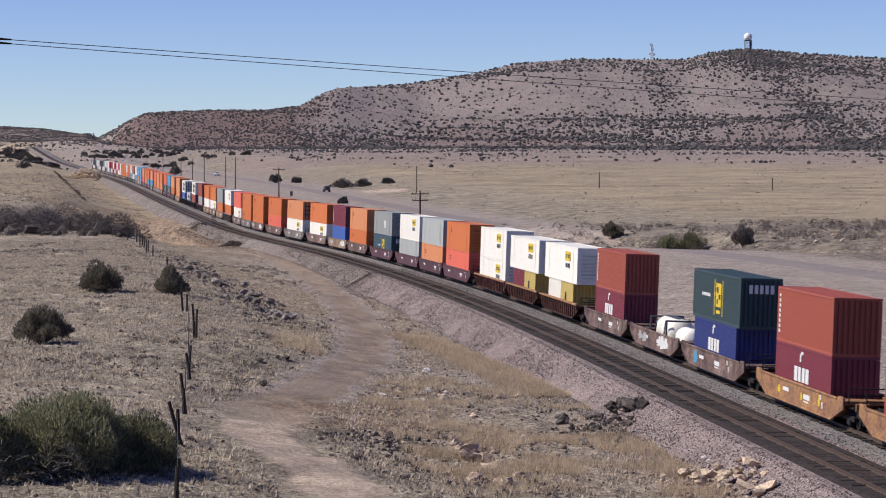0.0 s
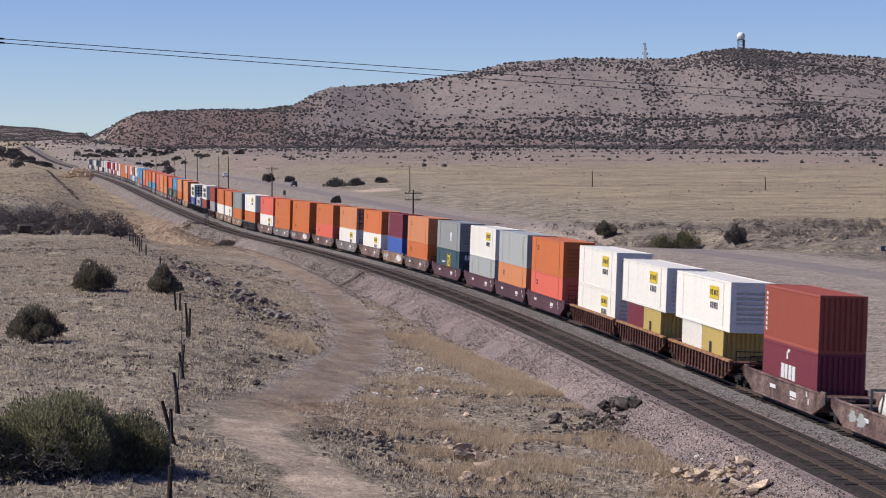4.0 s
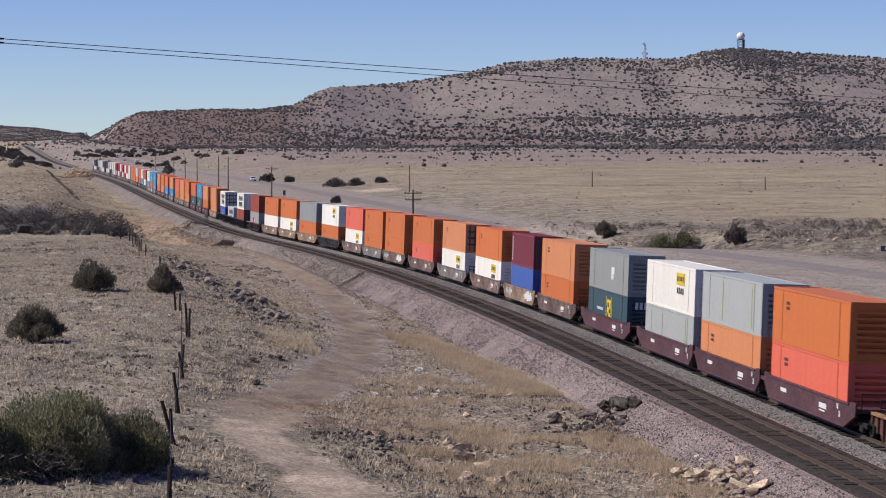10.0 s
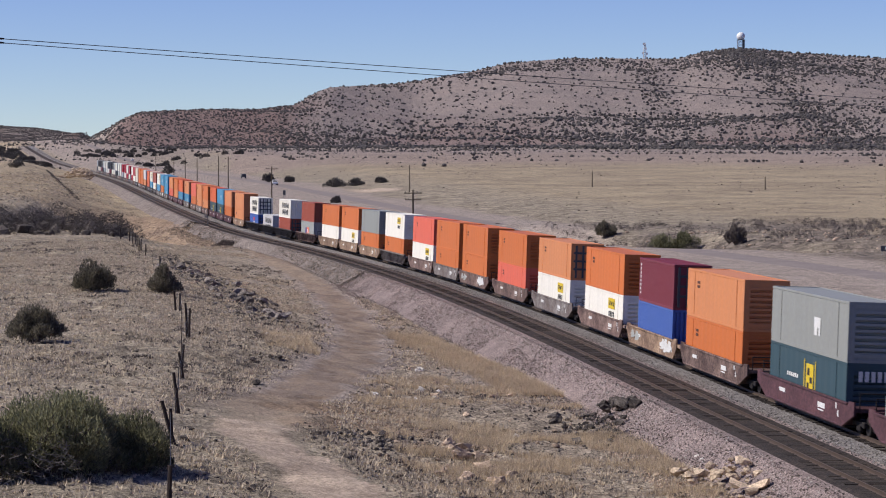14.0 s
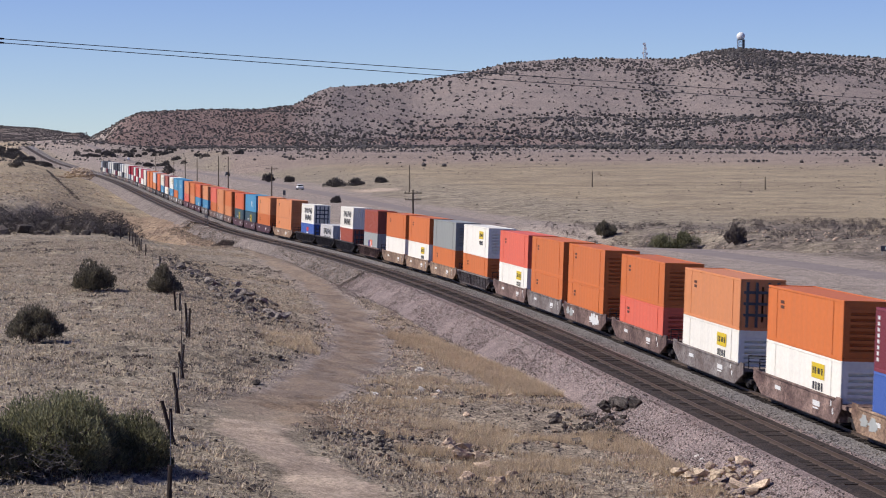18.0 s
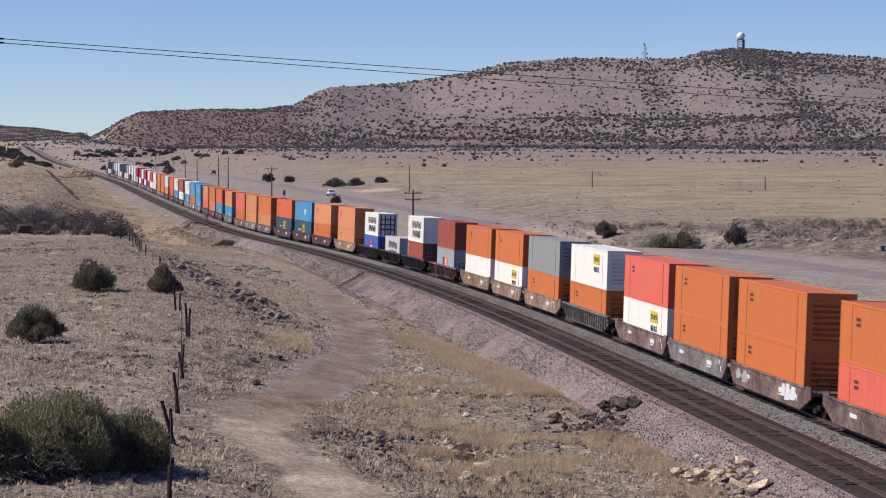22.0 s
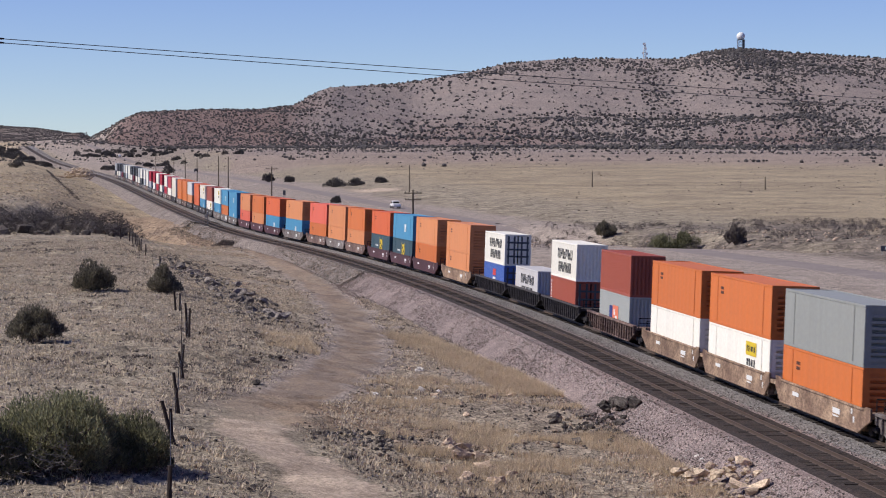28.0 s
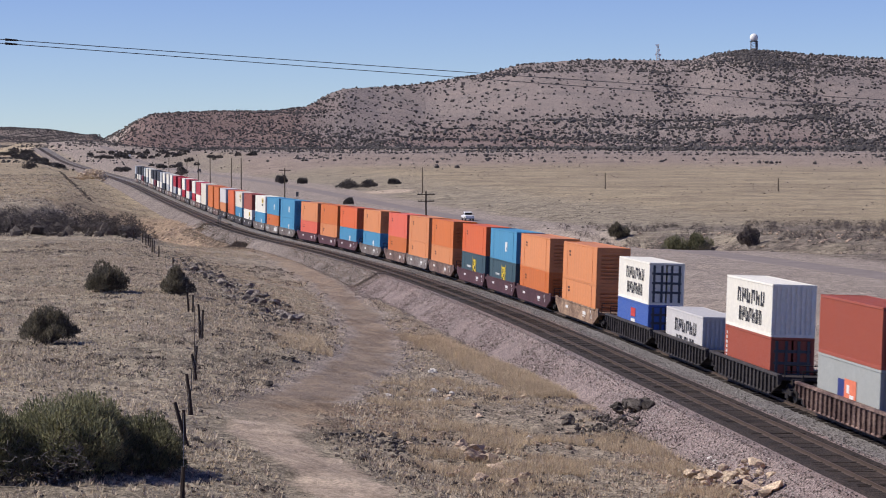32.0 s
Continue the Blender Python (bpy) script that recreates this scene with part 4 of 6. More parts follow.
_tail = [("pale", "pink"), ("orange", "orange"), ("orange", "orange"), ("cream", "cream"), ("white", "crimson"), ("crimson", "white"), ("white", "crimson"),
         ("crimson", "white"), ("white", "crimson"), ("silver", "crimson"), ("white", "white"), ("silver", "white"), ("dark", "white"), ("white", "silver"),
         ("white", "dark"), ("maroon", "dark"), ("white", "dark"), ("white", "white"), ("silver", "white"), ("dark", "silver"), ("maroon", "dark"),
         ("white", "dark"), ("white", "dark"), ("dark", "silver")]
_u = 910.0
for _k, (_lo, _up) in enumerate(_tail):
    _u += 23.2 if _k % 3 == 0 else 18.8
    TRAIN.append((_u, 16.6, 0, ("black", "rust", "grey")[_k % 3], "", (D if _k < 5 else "iso", _lo, ""), (D if _k < 5 else "iso", _up, ""), int(_k % 3 == 0)))


def run(t):
    """How far the train has come after t seconds."""
    return 14.6125 * t + 0.02057 * t * t


def on_track(s, h=0.0, half=6.0):
    """The pose of a car whose middle is s metres along: x forwards to the camera, y to the far side, leaning with the track."""
    a, b = rail_at(s - half), rail_at(s + half)
    x = (a - b).normalized()
    y = Vector((0, 0, 1)).cross(x).normalized()
    m = Matrix((x, y, x.cross(y))).transposed().to_4x4()
    lean = -0.0347 * float(np.interp(s, [0, 300, 420], [1, 1, 0]))
    m = Matrix.Translation((a + b) / 2) @ m @ Matrix.Rotation(lean, 4, "X")
    return m @ Matrix.Translation((0, 0, h))


MOVING = []  # thing, centre along the train, height


def load(size, spec, u, h):
    if size == "tank":
        MOVING.append((tank_container(), u - 0.6, h))
        return 2.5
    if size == "pair":
        for c, o in ((spec[0], -3.1), (spec[1], 3.1)):
            MOVING.append((container("box", c, "doorplate" if c == "yellow" else ""), u + o, h))
        return 2.59
    MOVING.append((container(size, *spec), u, h))
    return SIZES[size][2]


for i, (u, L, ribbed, colour, patch, low, up, coupled) in enumerate(TRAIN):
    ahead = (u - TRAIN[i - 1][0]) / 2 if i else 11.0
    behind = (TRAIN[i + 1][0] - u) / 2 if i + 1 < len(TRAIN) else 11.0
    last_coupled = TRAIN[i + 1][7] if i + 1 < len(TRAIN) else 1
    MOVING.append((well_car(L, bool(ribbed), colour, ahead if coupled else -ahead, behind if last_coupled else -behind, patch), u, 0.0))
    h = 0.30 + load(low[0], low[1:], u, 0.30)
    if up:
        load(up[0], up[1:], u, h)


# ---- far country: scrub, poles, mast and radome ----
def clump_cloud(name, pts, rng, material, label):
    """Many rough clumps joined in one mesh: pts of (x, y, z, radius, flatness)."""
    bm = bmesh.new()
    bmesh.ops.create_icosphere(bm, subdivisions=1, radius=1.0)
    bm.verts.ensure_lookup_table()
    base = np.array([v.co[:] for v in bm.verts])
    tri = np.array([[v.index for v in f.verts] for f in bm.faces])
    bm.free()
    nv = len(base)
    vs, fs = [], []
    for k, (x, y, z, r, fl) in enumerate(pts):
        j = rng.uniform(0.68, 1.3, (nv, 1))
        ang = rng.uniform(0, 6.28)
        c, s = np.cos(ang), np.sin(ang)
        p = base * j * np.array([r * rng.uniform(0.8, 1.25), r * rng.uniform(0.8, 1.25), r * fl])
        p = np.stack([p[:, 0] * c - p[:, 1] * s, p[:, 0] * s + p[:, 1] * c, p[:, 2]], 1)
        vs.append(p + np.array([x, y, z + r * fl * 0.55]))
        fs.append(tri + k * nv)
    me = bpy.data.meshes.new(name)
    me.from_pydata(np.concatenate(vs).tolist(), [], np.concatenate(fs).tolist())
    me.materials.append(material)
    return tagged(new(name, me), label, "scrub", kind="stuff")


rng = np.random.default_rng(4)


def scatter(n, a0, a1, y0, y1, density):
    a, y = rng.uniform(a0, a1, n), np.sqrt(rng.uniform(y0 * y0, y1 * y1, n))
    x = a * y
    keep = rng.uniform(0, 1, n) < density(a, x, y)
    return x[keep], y[keep]


R_ = np.array(RIDGE)


def hill_density(a, x, y):
    db, dc = np.interp(a, R_[:, 0], R_[:, 3]), np.interp(a, R_[:, 0], R_[:, 2])
    t = (y - db) / (dc - db)
    d = 0.09 + 0.42 * sstep(-0.1, 0.6, vnoise(x, y, 260, 31)) * sstep(-0.7, 0.3, vnoise(x, y, 70, 34)) + 1.0 * sstep(-.03, -.08, a)
    d = d + 0.95 * sstep(0.5, 0.05, t) * sstep(-0.3, 0.4, vnoise(x, y, 150, 33)) + 0.3 * sstep(0.06, 0.12, a) * sstep(0.5, 0.9, t)
    d = d + 0.8 * np.exp(-((a - (0.108 + 0.05 * (0.95 - t))) / 0.008) ** 2) * sstep(-0.9, 0.2, vnoise(x, y, 60, 35)) + 0.6 * np.exp(-((a - 0.118) / 0.016) ** 2 - ((t - 0.8) / 0.2) ** 2)
    d = d + 0.5 * np.exp(-((a - (0.079 - 0.03 * (t - 0.6))) / 0.0045) ** 2) * sstep(0.1, 0.3, t) * sstep(0.95, 0.7, t)
    return np.where(t < 1.05, d * (0.12 * sstep(-0.5, -0.2, t) + 0.88 * sstep(-0.16, 0.14, t)), 0.0) * (y > 1900) * (0.68 + 0.32 * sstep(0.0, -.07, a))


x, y = scatter(230000, -.18, .2, 2100, 4650, hill_density)
z = ground_h(x, y)
clump_cloud("hill_scrub", [(a, b, c, (0.55 + 1.5 * rng.uniform(0, 1) ** 2) * float(np.interp(a / b, [-.085, 0.0], [0.6, 1.05])), 0.85) for a, b, c in zip(x, y, z)], rng, FARGREEN, "dark juniper scrub dotting the hillside")


def plain_density(a, x, y):
    """Belts of scrub at the foot of the hills and trees round the far bend of the line."""
    band = np.exp(-((y - 2150) / 330) ** 2) * 0.5 + np.exp(-((y - 1650) / 260) ** 2) * 0.22 * (a > -0.06)
    trees = 0.9 * sstep(-.12, -.135, a) * (y > 1650) * sstep(0.0, 0.4, vnoise(x, y, 120, 41))
    return np.clip(band * sstep(-0.3, 0.4, vnoise(x, y, 60, 42)) + trees, 0, 1)


x, y = scatter(22000, -.2, .2, 1200, 2400, plain_density)
z = ground_h(x, y)
clump_cloud("plain_scrub", [(a, b, c, 0.35 + 0.9 * rng.uniform(0, 1) ** 2, 0.8) for a, b, c in zip(x, y, z)], rng, FARGREEN, "dark low scrub on the far plain")


def radome():
    r = tagged(new("radome_tower"), "white radar dome on a dark steel tower atop the hill", "radar tower")
    x, y = .1108 * 3590, 3590
    z = float(ground_h(x, y))
    r.location = (x, y, z - 1)
    bm = bmesh.new()
    bmesh.ops.create_icosphere(bm, subdivisions=3, radius=5.6)
    part("dome", bm, RADOMEWHITE, r, m=pose(0, 0, 17.5))
    for a in (-4.2, 4.2):
        for b in (-4.2, 4.2):
            bm = bmesh.new()
            tube(bm, (a, b, 0), (a, b, 13), 0.35)
            part("tower_leg", bm, GALV, r)
    bm = bmesh.new()
    for k in range(3):
        for a in (-4.2, 4.2):
            tube(bm, (a, -4.2, k * 4), (-a, -4.2, k * 4 + 4), 0.16, n=6)
            tube(bm, (a, 4.2, k * 4), (-a, 4.2, k * 4 + 4), 0.16, n=6)
            tube(bm, (a, -4.2, k * 4), (a, 4.2, k * 4 + 4), 0.16, n=6)
    part("bracing", bm, GALV, r)
    part("platform", boxes((0, 0, 12.6, 10.2, 10.2, 0.8), bevel=0.1), PAINT["dark"], r)
    part("stair_tower", boxes((3.6, -1, 6.5, 3.2, 3.2, 13)), PAINT["dark"], r)


radome()


def mast():
    r = tagged(new("antenna_mast"), "lattice steel antenna mast on the hilltop", "mast")
    x, y = .0751 * 3560, 3560
    r.location = (x, y, float(ground_h(x, y)) - 1)
    H = 23
    for a in (-1, 1):
        for b in (-1, 1):
            bm = bmesh.new()
            tube(bm, (a * 2.0, b * 2.0, 0), (a * 0.9, b * 0.9, H), 0.32)
            part("mast_leg", bm, PAINT["pink"], r)
    bm = bmesh.new()
    for k in range(8):
        w0, w1 = 2.0 - 1.1 * k / 8, 2.0 - 1.1 * (k + 1) / 8
        for b in (-1, 1):
            tube(bm, (-w0, b * w0, k * H / 8), (w1, b * w1, (k + 1) * H / 8), 0.17, n=6)
            tube(bm, (w0, b * w0, k * H / 8), (-w1, b * w1, (k + 1) * H / 8), 0.17, n=6)
    part("lattice", bm, PAINT["pink"], r)
    for x, z in ((-2.4, 9), (2.6, 8.5), (-1.6, 21.5), (1.2, 15)):
        bm = bmesh.new()
        tube(bm, (x, -1.6, z), (x, -0.8, z), 1.6, 0.4, n=16)
        part("dish", bm, RADOMEWHITE, r)


mast()


def utility_pole(x, y, top, arms=1, lean=0.0):
    z = float(ground_h(x, y))
    h = top - z
    r = tagged(new("utility_pole"), "weathered timber line pole with crossarms" if arms else "thin timber line pole on the plain", "utility pole", "poles of the line")
    r.location = (x, y, z)
    bm = bmesh.new()
    tube(bm, (0, 0, -0.3), (lean * h, 0, h), 0.17, 0.11)
    part("pole", bm, POLEWOOD, r)
    for k in range(arms):
        zz = h - 0.5 - k * 1.0
        part("crossarm", boxes((lean * zz, -0.13, zz, 2.6 - 0.2 * k, 0.12, 0.14), bevel=0.01), POLEWOOD, r)
        for xx in (-1.15, -0.7, 0.7, 1.15):
            bm = bmesh.new()
            tube(bm, (lean * zz + xx, -0.13, zz + 0.07), (lean * zz + xx, -0.13, zz + 0.25), 0.05, n=6)
            part("insulator", bm, PAINT["dark"], r)


# x, y, height of the top, crossarms
for x, y, top, arms in ((-4.47, 400, 7.77, 2), (-36.39, 570, 10.35, 1), (-58.85, 735, 12.28, 0), (-66.08, 790, 12.20, 0), (-80.66, 880, 11.71, 0), (-92.24, 960, 11.56, 0), (-106.31, 1060, 12.05, 0), (-9.95, 800, 9.49, 0), (43.94, 790, 7.87, 0), (91.28, 760, 6.48, 0), (-126.30, 1180, 11.66, 0)):
    utility_pole(x, y, top, arms)


# ---- overhead cables ----
def cable(a, b, sag, r, label):
    pts = []
    a, b = Vector(a), Vector(b)
    for i in range(49):
        t = i / 48
        p = a.lerp(b, t)
        p.z -= sag * 4 * t * (1 - t)
        pts.append(p)
    cu = bpy.data.curves.new("cable", "CURVE")
    cu.dimensions, cu.bevel_depth, cu.bevel_resolution = "3D", r, 1
    sp = cu.splines.new("POLY")
    sp.points.add(len(pts) - 1)
    for q, p in zip(sp.points, pts):
        q.co = (*p, 1)
    ob = new("overhead_cable", cu)
    me = bpy.data.meshes.new_from_object(ob.evaluated_get(bpy.context.evaluated_depsgraph_get()))
    bpy.data.objects.remove(ob)
    me.materials.append(WIRE)
    return tagged(new("overhead_cable", me), label, "cable", "cables of the power line")


for a, b in (((-10.314, 58, 15.812), (22.574, 96, 14.780)),
             ((-10.314, 58, 15.728), (22.574, 96, 14.491))):
    _c = cable(a, b, 0.045, 0.0095, "dark power cable slung high above the railway")
    _d = (Vector(b) - Vector(a)).normalized()
    bm = bmesh.new()
    tube(bm, Vector(a) + _d * 0.75, Vector(a) + _d * 1.08, 0.028, 0.018)
    part("splice_sleeve", bm, IRON, _c, "dark splice sleeve")


# ---- the highway, its cars and the bridge ----
def offset_strip(name, s0, s1, q0, q1, lift, material, label, category, step=6):
    ss = np.arange(s0, s1, step)
    vs, fs = [], []
    n = 7
    for s in ss:
        for i in range(n):
            p = rail_at(s, q0 + (q1 - q0) * i / (n - 1))
            vs.append((p.x, p.y, float(ground_h(p.x, p.y)) + (lift if 0 < i < n - 1 else -0.3)))
    for j in range(len(ss) - 1):
        for i in range(n - 1):
            a = j * n + i
            fs.append((a, a + 1, a + 1 + n, a + n))
    me = bpy.data.meshes.new(name)
    me.from_pydata(vs, [], fs)
    me.materials.append(material)
    return tagged(new(name, me), label, category, kind="structure")


offset_strip("road", 60, 2150, 45.5, 54, 0.06, ASPHALT, "worn pale grey highway beyond the railway", "road")


def pickup(label, van=False, skin=CARWHITE):
    r = tagged(new("van" if van else "pickup_truck"), label, "vehicle")
    bm = bmesh.new()
    box(bm, 0, 0, 0.78, 5.4, 1.9, 0.62, 0.12)
    box(bm, 1.9, 0, 0.98, 1.5, 1.84, 0.36, 0.12)
    part("body", bm, skin, r)
    bm = bmesh.new()
    box(bm, -0.9 if van else -0.1, 0, 1.45, 3.4 if van else 2.1, 1.7, 0.85 if van else 0.72, 0.18)
    part("cabin", bm, skin, r)
    part("windscreen", boxes((0.86, 0, 1.42, 0.3, 1.5, 0.46), bevel=0.05), GLASSDARK, r)
    for y in (-1, 1):
        part("side_window", boxes((-0.1, y * 0.86, 1.5, 1.5, 0.03, 0.4), bevel=0.01), GLASSDARK, r)
        for x in (-1.7, 1.75):
            bm = bmesh.new()
            tube(bm, (x, y * 0.7, 0.38), (x, y * 0.96, 0.38), 0.38, n=16)
            w = part("wheel", bm, TYRE, r)
            bm = bmesh.new()
            tube(bm, (x, y * 0.965, 0.38), (x, y * 0.975, 0.38), 0.2, n=12)
            part("rim", bm, GALV, w)
        part("headlight", boxes((2.68, y * 0.7, 0.85, 0.06, 0.35, 0.18), bevel=0.02), GALV, r)
    part("bumper", boxes((2.72, 0, 0.5, 0.12, 1.8, 0.2), bevel=0.03), GALV, r)
    return r


def on_road(s, q, back=False):
    a, b = rail_at(s - 2, q), rail_at(s + 2, q)
    x = (b - a if back else a - b)
    x.z = 0
    x.normalize()
    y = Vector((0, 0, 1)).cross(x)
    m = Matrix((x, y, Vector((0, 0, 1)))).transposed().to_4x4()
    p = rail_at(s, q)
    z = float(np.mean([ground_h(p.x + o, p.y) for o in (-3, -1.5, 0, 1.5, 3)]))
    return Matrix.Translation((p.x, p.y, z + 0.07)) @ m


TRUCK_A = pickup("white pickup truck driving along the highway towards the camera")
TRUCK_B = pickup("white van driving away on the distant highway", True)
TRUCK_C = pickup("dark grey van driving away along the highway", True, PAINT["dark"])


def bridge():
    b = tagged(new("railway_bridge"), "weathered concrete railway bridge over the dry wash", "bridge")
    s0, s1 = 398, 410
    for s, wing in ((s0 - 2.0, False), (s1 + 2.0, True)):
        bm = bmesh.new()
        p = rail_at(s, -2.4)
        th = float(np.interp(s, S_AX, _h))
        m = Matrix.Translation((p.x, p.y, p.z - 4.4)) @ Matrix.Rotation(-th, 4, "Z")
        box(bm, 0, 0, 0, 10, 2.4, 7.6, 0.05, m)
        part("abutment", bm, CONCRETE, b)
        if not wing:
            continue
        # wing walls slope down and outwards
        bm = bmesh.new()
        v = [bm.verts.new(m @ Vector(c)) for c in ((-2.8, -1.7, 4.3), (-6.4, -1.7, 2.5), (-6.4, -1.7, -3.5), (-2.8, -1.7, -3.5), (-2.8, -1.22, 4.3), (-6.4, -1.22, 2.5), (-6.4, -1.22, -3.5), (-2.8, -1.22, -3.5))]
        for f in ((0, 1, 2, 3), (7, 6, 5, 4), (0, 4, 5, 1), (1, 5, 6, 2), (2, 6, 7, 3), (3, 7, 4, 0)):
            bm.faces.new([v[i] for i in f])
        part("wing_wall", bm, CONCRETE, b)
    # pale sloping apron slab beside the opening
    bm = bmesh.new()
    rim = [(411.5, -5.2, -0.12), (415.5, -5.2, -0.12), (415.5, -9.6, -1.85), (411.5, -9.6, -1.85)]
    up, dn = [bm.verts.new(rail_at(*r)) for r in rim], [bm.verts.new(rail_at(s, q, h - 0.35)) for s, q, h in rim]
    bm.faces.new(up), bm.faces.new(dn[::-1])
    for i in range(4):
        bm.faces.new((up[i], dn[i], dn[(i + 1) % 4], up[(i + 1) % 4]))
    bmesh.ops.recalc_face_normals(bm, faces=bm.faces)
    part("apron_slab", bm, CONCRETE, b)
    for q in (-6.9, -4.7, -2.3, 0.0, 2.2):
        bm = bmesh.new()
        pa, pb = rail_at(s0, q), rail_at(s1, q)
        n = 8
        d = (pb - pa)
        m = Matrix.Translation((pa + pb) / 2 + Vector((0, 0, -1.05))) @ d.to_track_quat("Y", "Z").to_matrix().to_4x4()
        box(bm, 0, 0, 0, 1.1, d.length + 3, 1.1, 0.03, m)
        part("girder", bm, CONCRETE, b)


bridge()


def signal_post():
    c = tagged(new("signal_post"), "slim grey twin post with a small relay box beside the bridge", "signal post")
    p = rail_at(380, -6.7)
    c.location = (p.x, p.y, p.z - 0.35)
    for x in (-0.26, 0.26):
        bm = bmesh.new()
        tube(bm, (x, 0, 0), (x, 0, 3.6), 0.08, 0.06)
        part("post", bm, PAINT["dark"], c)
    part("relay_box", boxes((0, -0.05, 2.2, 0.46, 0.3, 0.7), bevel=0.03), PAINT["grey"], c)
    part("cap", boxes((0, 0, 3.62, 0.75, 0.2, 0.06), bevel=0.01), PAINT["dark"], c)
    part("plinth", boxes((0, 0, 0.1, 0.9, 0.5, 0.25), bevel=0.03), CONCRETE, c)


signal_post()


def road_sign(x, y, base, w, h, label, bars):
    """A small panel on two posts that faces the camera."""
    c = tagged(new("road_sign"), label, "sign")
    c.location = (x, y, float(ground_h(x, y)))
    for k in (-1, 1):
        part("post", boxes((k * w * 0.35, 0.03, (base + h) / 2 - 0.1, 0.08, 0.06, base + h + 0.2), bevel=0.008), GALV, c)
    part("panel", boxes((0, -0.02, base + h / 2, w, 0.03, h), bevel=0.006), PAINT["dark"], c)
    for k in range(bars):
        part("marking", PLATE, LABEL_W, c, "pale square marking", pose(w * (0.04 + 0.26 * k), -0.04, base + h * 0.55) @ Matrix.Diagonal((w * 0.2, 0.006, h * 0.5, 1)))


road_sign(60.6, 367, 0.45, 1.3, 0.8, "dark blue-grey road sign with pale markings beside the highway", 2)
road_sign(-43.9, 742, 0.7, 0.7, 1.3, "dark back of a small road sign beside the highway", 0)


# ---- fence ----
def fence():
    f = tagged(new("wire_fence"), "leaning dark timber posts of a sagging wire fence", "fence")
    r = random.Random(3)
    tops = []
    for s, q, h, lean, side in ((-28, -32.8, 1.5, .02, 1), (-9, -32.8, 1.4, -.02, 1), (-9.4, -32.65, 1.75, -.3, 1), (7, -32.6, 1.2, .0, 1), (7.5, -32.5, 1.95, -.12, 1),
                                (17, -32.5, 1.3, .03, 0), (27, -32.3, 1.9, .06, 1), (26.5, -32.2, 1.6, -.15, 1), (43, -32.2, 1.3, 0, 0), (59, -31.6, 2.0, .03, 1), (59.5, -31.75, 2.3, -.04, 1),
                                (75, -31.9, 1.4, 0, 0), (91, -31.8, 1.4, .02, 1), (90, -32.1, 1.6, -.08, 1), (108, -31.8, 1.3, 0, 0), (126, -31.7, 1.3, .03, 1), (145, -31.6, 1.35, 0, 0),
                                (165, -31.4, 1.35, .02, 1), (185, -31.3, 1.4, 0, 0), (205, -31.2, 1.5, .02, 1), (221, -31.2, 1.7, 0, 1), (224, -30.8, 1.6, .03, 1), (230, -31.0, 1.5, 0, 1),
                                (238, -30.8, 1.6, .02, 1), (245, -30.7, 1.5, 0, 1), (254, -30.6, 1.4, .03, 1), (264, -31.2, 1.5, 0, 1)):
        p = rail_at(s, q)
        z = float(ground_h(p.x, p.y))
        bm = bmesh.new()
        rad = 0.085 if side else 0.03
        a, b = Vector((p.x, p.y, z - 0.15)), Vector((p.x + lean * h, p.y, z + h))
        mid = a.lerp(b, 0.5) + Vector((r.uniform(-.04, .04), 0, 0))
        tube(bm, a, mid, rad * 1.1, rad, n=7)
        tube(bm, mid, b, rad, rad * 0.85, n=7)
        part("post", bm, POSTWOOD, f)
        if abs(lean) < 0.1:
            tops.append((a, b))
    for k in (0.35, 0.65, 0.92):
        bm = bmesh.new()
        for (a, b), (c, d) in zip(tops, tops[1:]):
            p0, p1 = a.lerp(b, k), c.lerp(d, k)
            m = (p0 + p1) / 2 - Vector((0, 0, 0.05))
            tube(bm, p0, m, 0.005, n=4)
            tube(bm, m, p1, 0.005, n=4)
        part("wire", bm, WIRE, f)


fence()


# ---- shrubs ----
def leaf_cloud(name, lobes, n, size, rnd, up=0.6):
    """Sprays of small pointed leaves on the outside of lobes (x, y, z, rx, ry, rz)."""
    L = np.array(lobes)
    w = (L[:, 3] * L[:, 5]) ** 1.1
    k = rnd.choice(len(L), n, p=w / w.sum())
    d = rnd.normal(size=(n, 3))
    d[:, 2] = np.abs(d[:, 2]) * 0.9 - 0.35
    d /= np.linalg.norm(d, axis=1)[:, None]
    rr = rnd.uniform(0.55, 1.08, (n, 1)) ** 0.6
    p = L[k, :3] + d * L[k, 3:] * rr
    p[:, 2] = np.maximum(p[:, 2], 0.04)
    axis_ = d * 0.8 + np.array([0, 0, up]) + rnd.normal(size=(n, 3)) * 0.45
    axis_ /= np.linalg.norm(axis_, axis=1)[:, None]
    side = np.cross(axis_, rnd.normal(size=(n, 3)))
    side /= np.linalg.norm(side, axis=1)[:, None]
    ln = size * rnd.uniform(0.6, 1.5, (n, 1))
    a = p - axis_ * ln * 0.4
    b = p + side * ln * 0.22
    c = p + axis_ * ln
    e = p - side * ln * 0.22
    v = np.stack([a, b, c, e], 1).reshape(-1, 3)
    me = bpy.data.meshes.new(name)
    me.from_pydata(v.tolist(), [], (np.arange(n)[:, None] * 4 + np.arange(4)[None]).tolist())
    return me


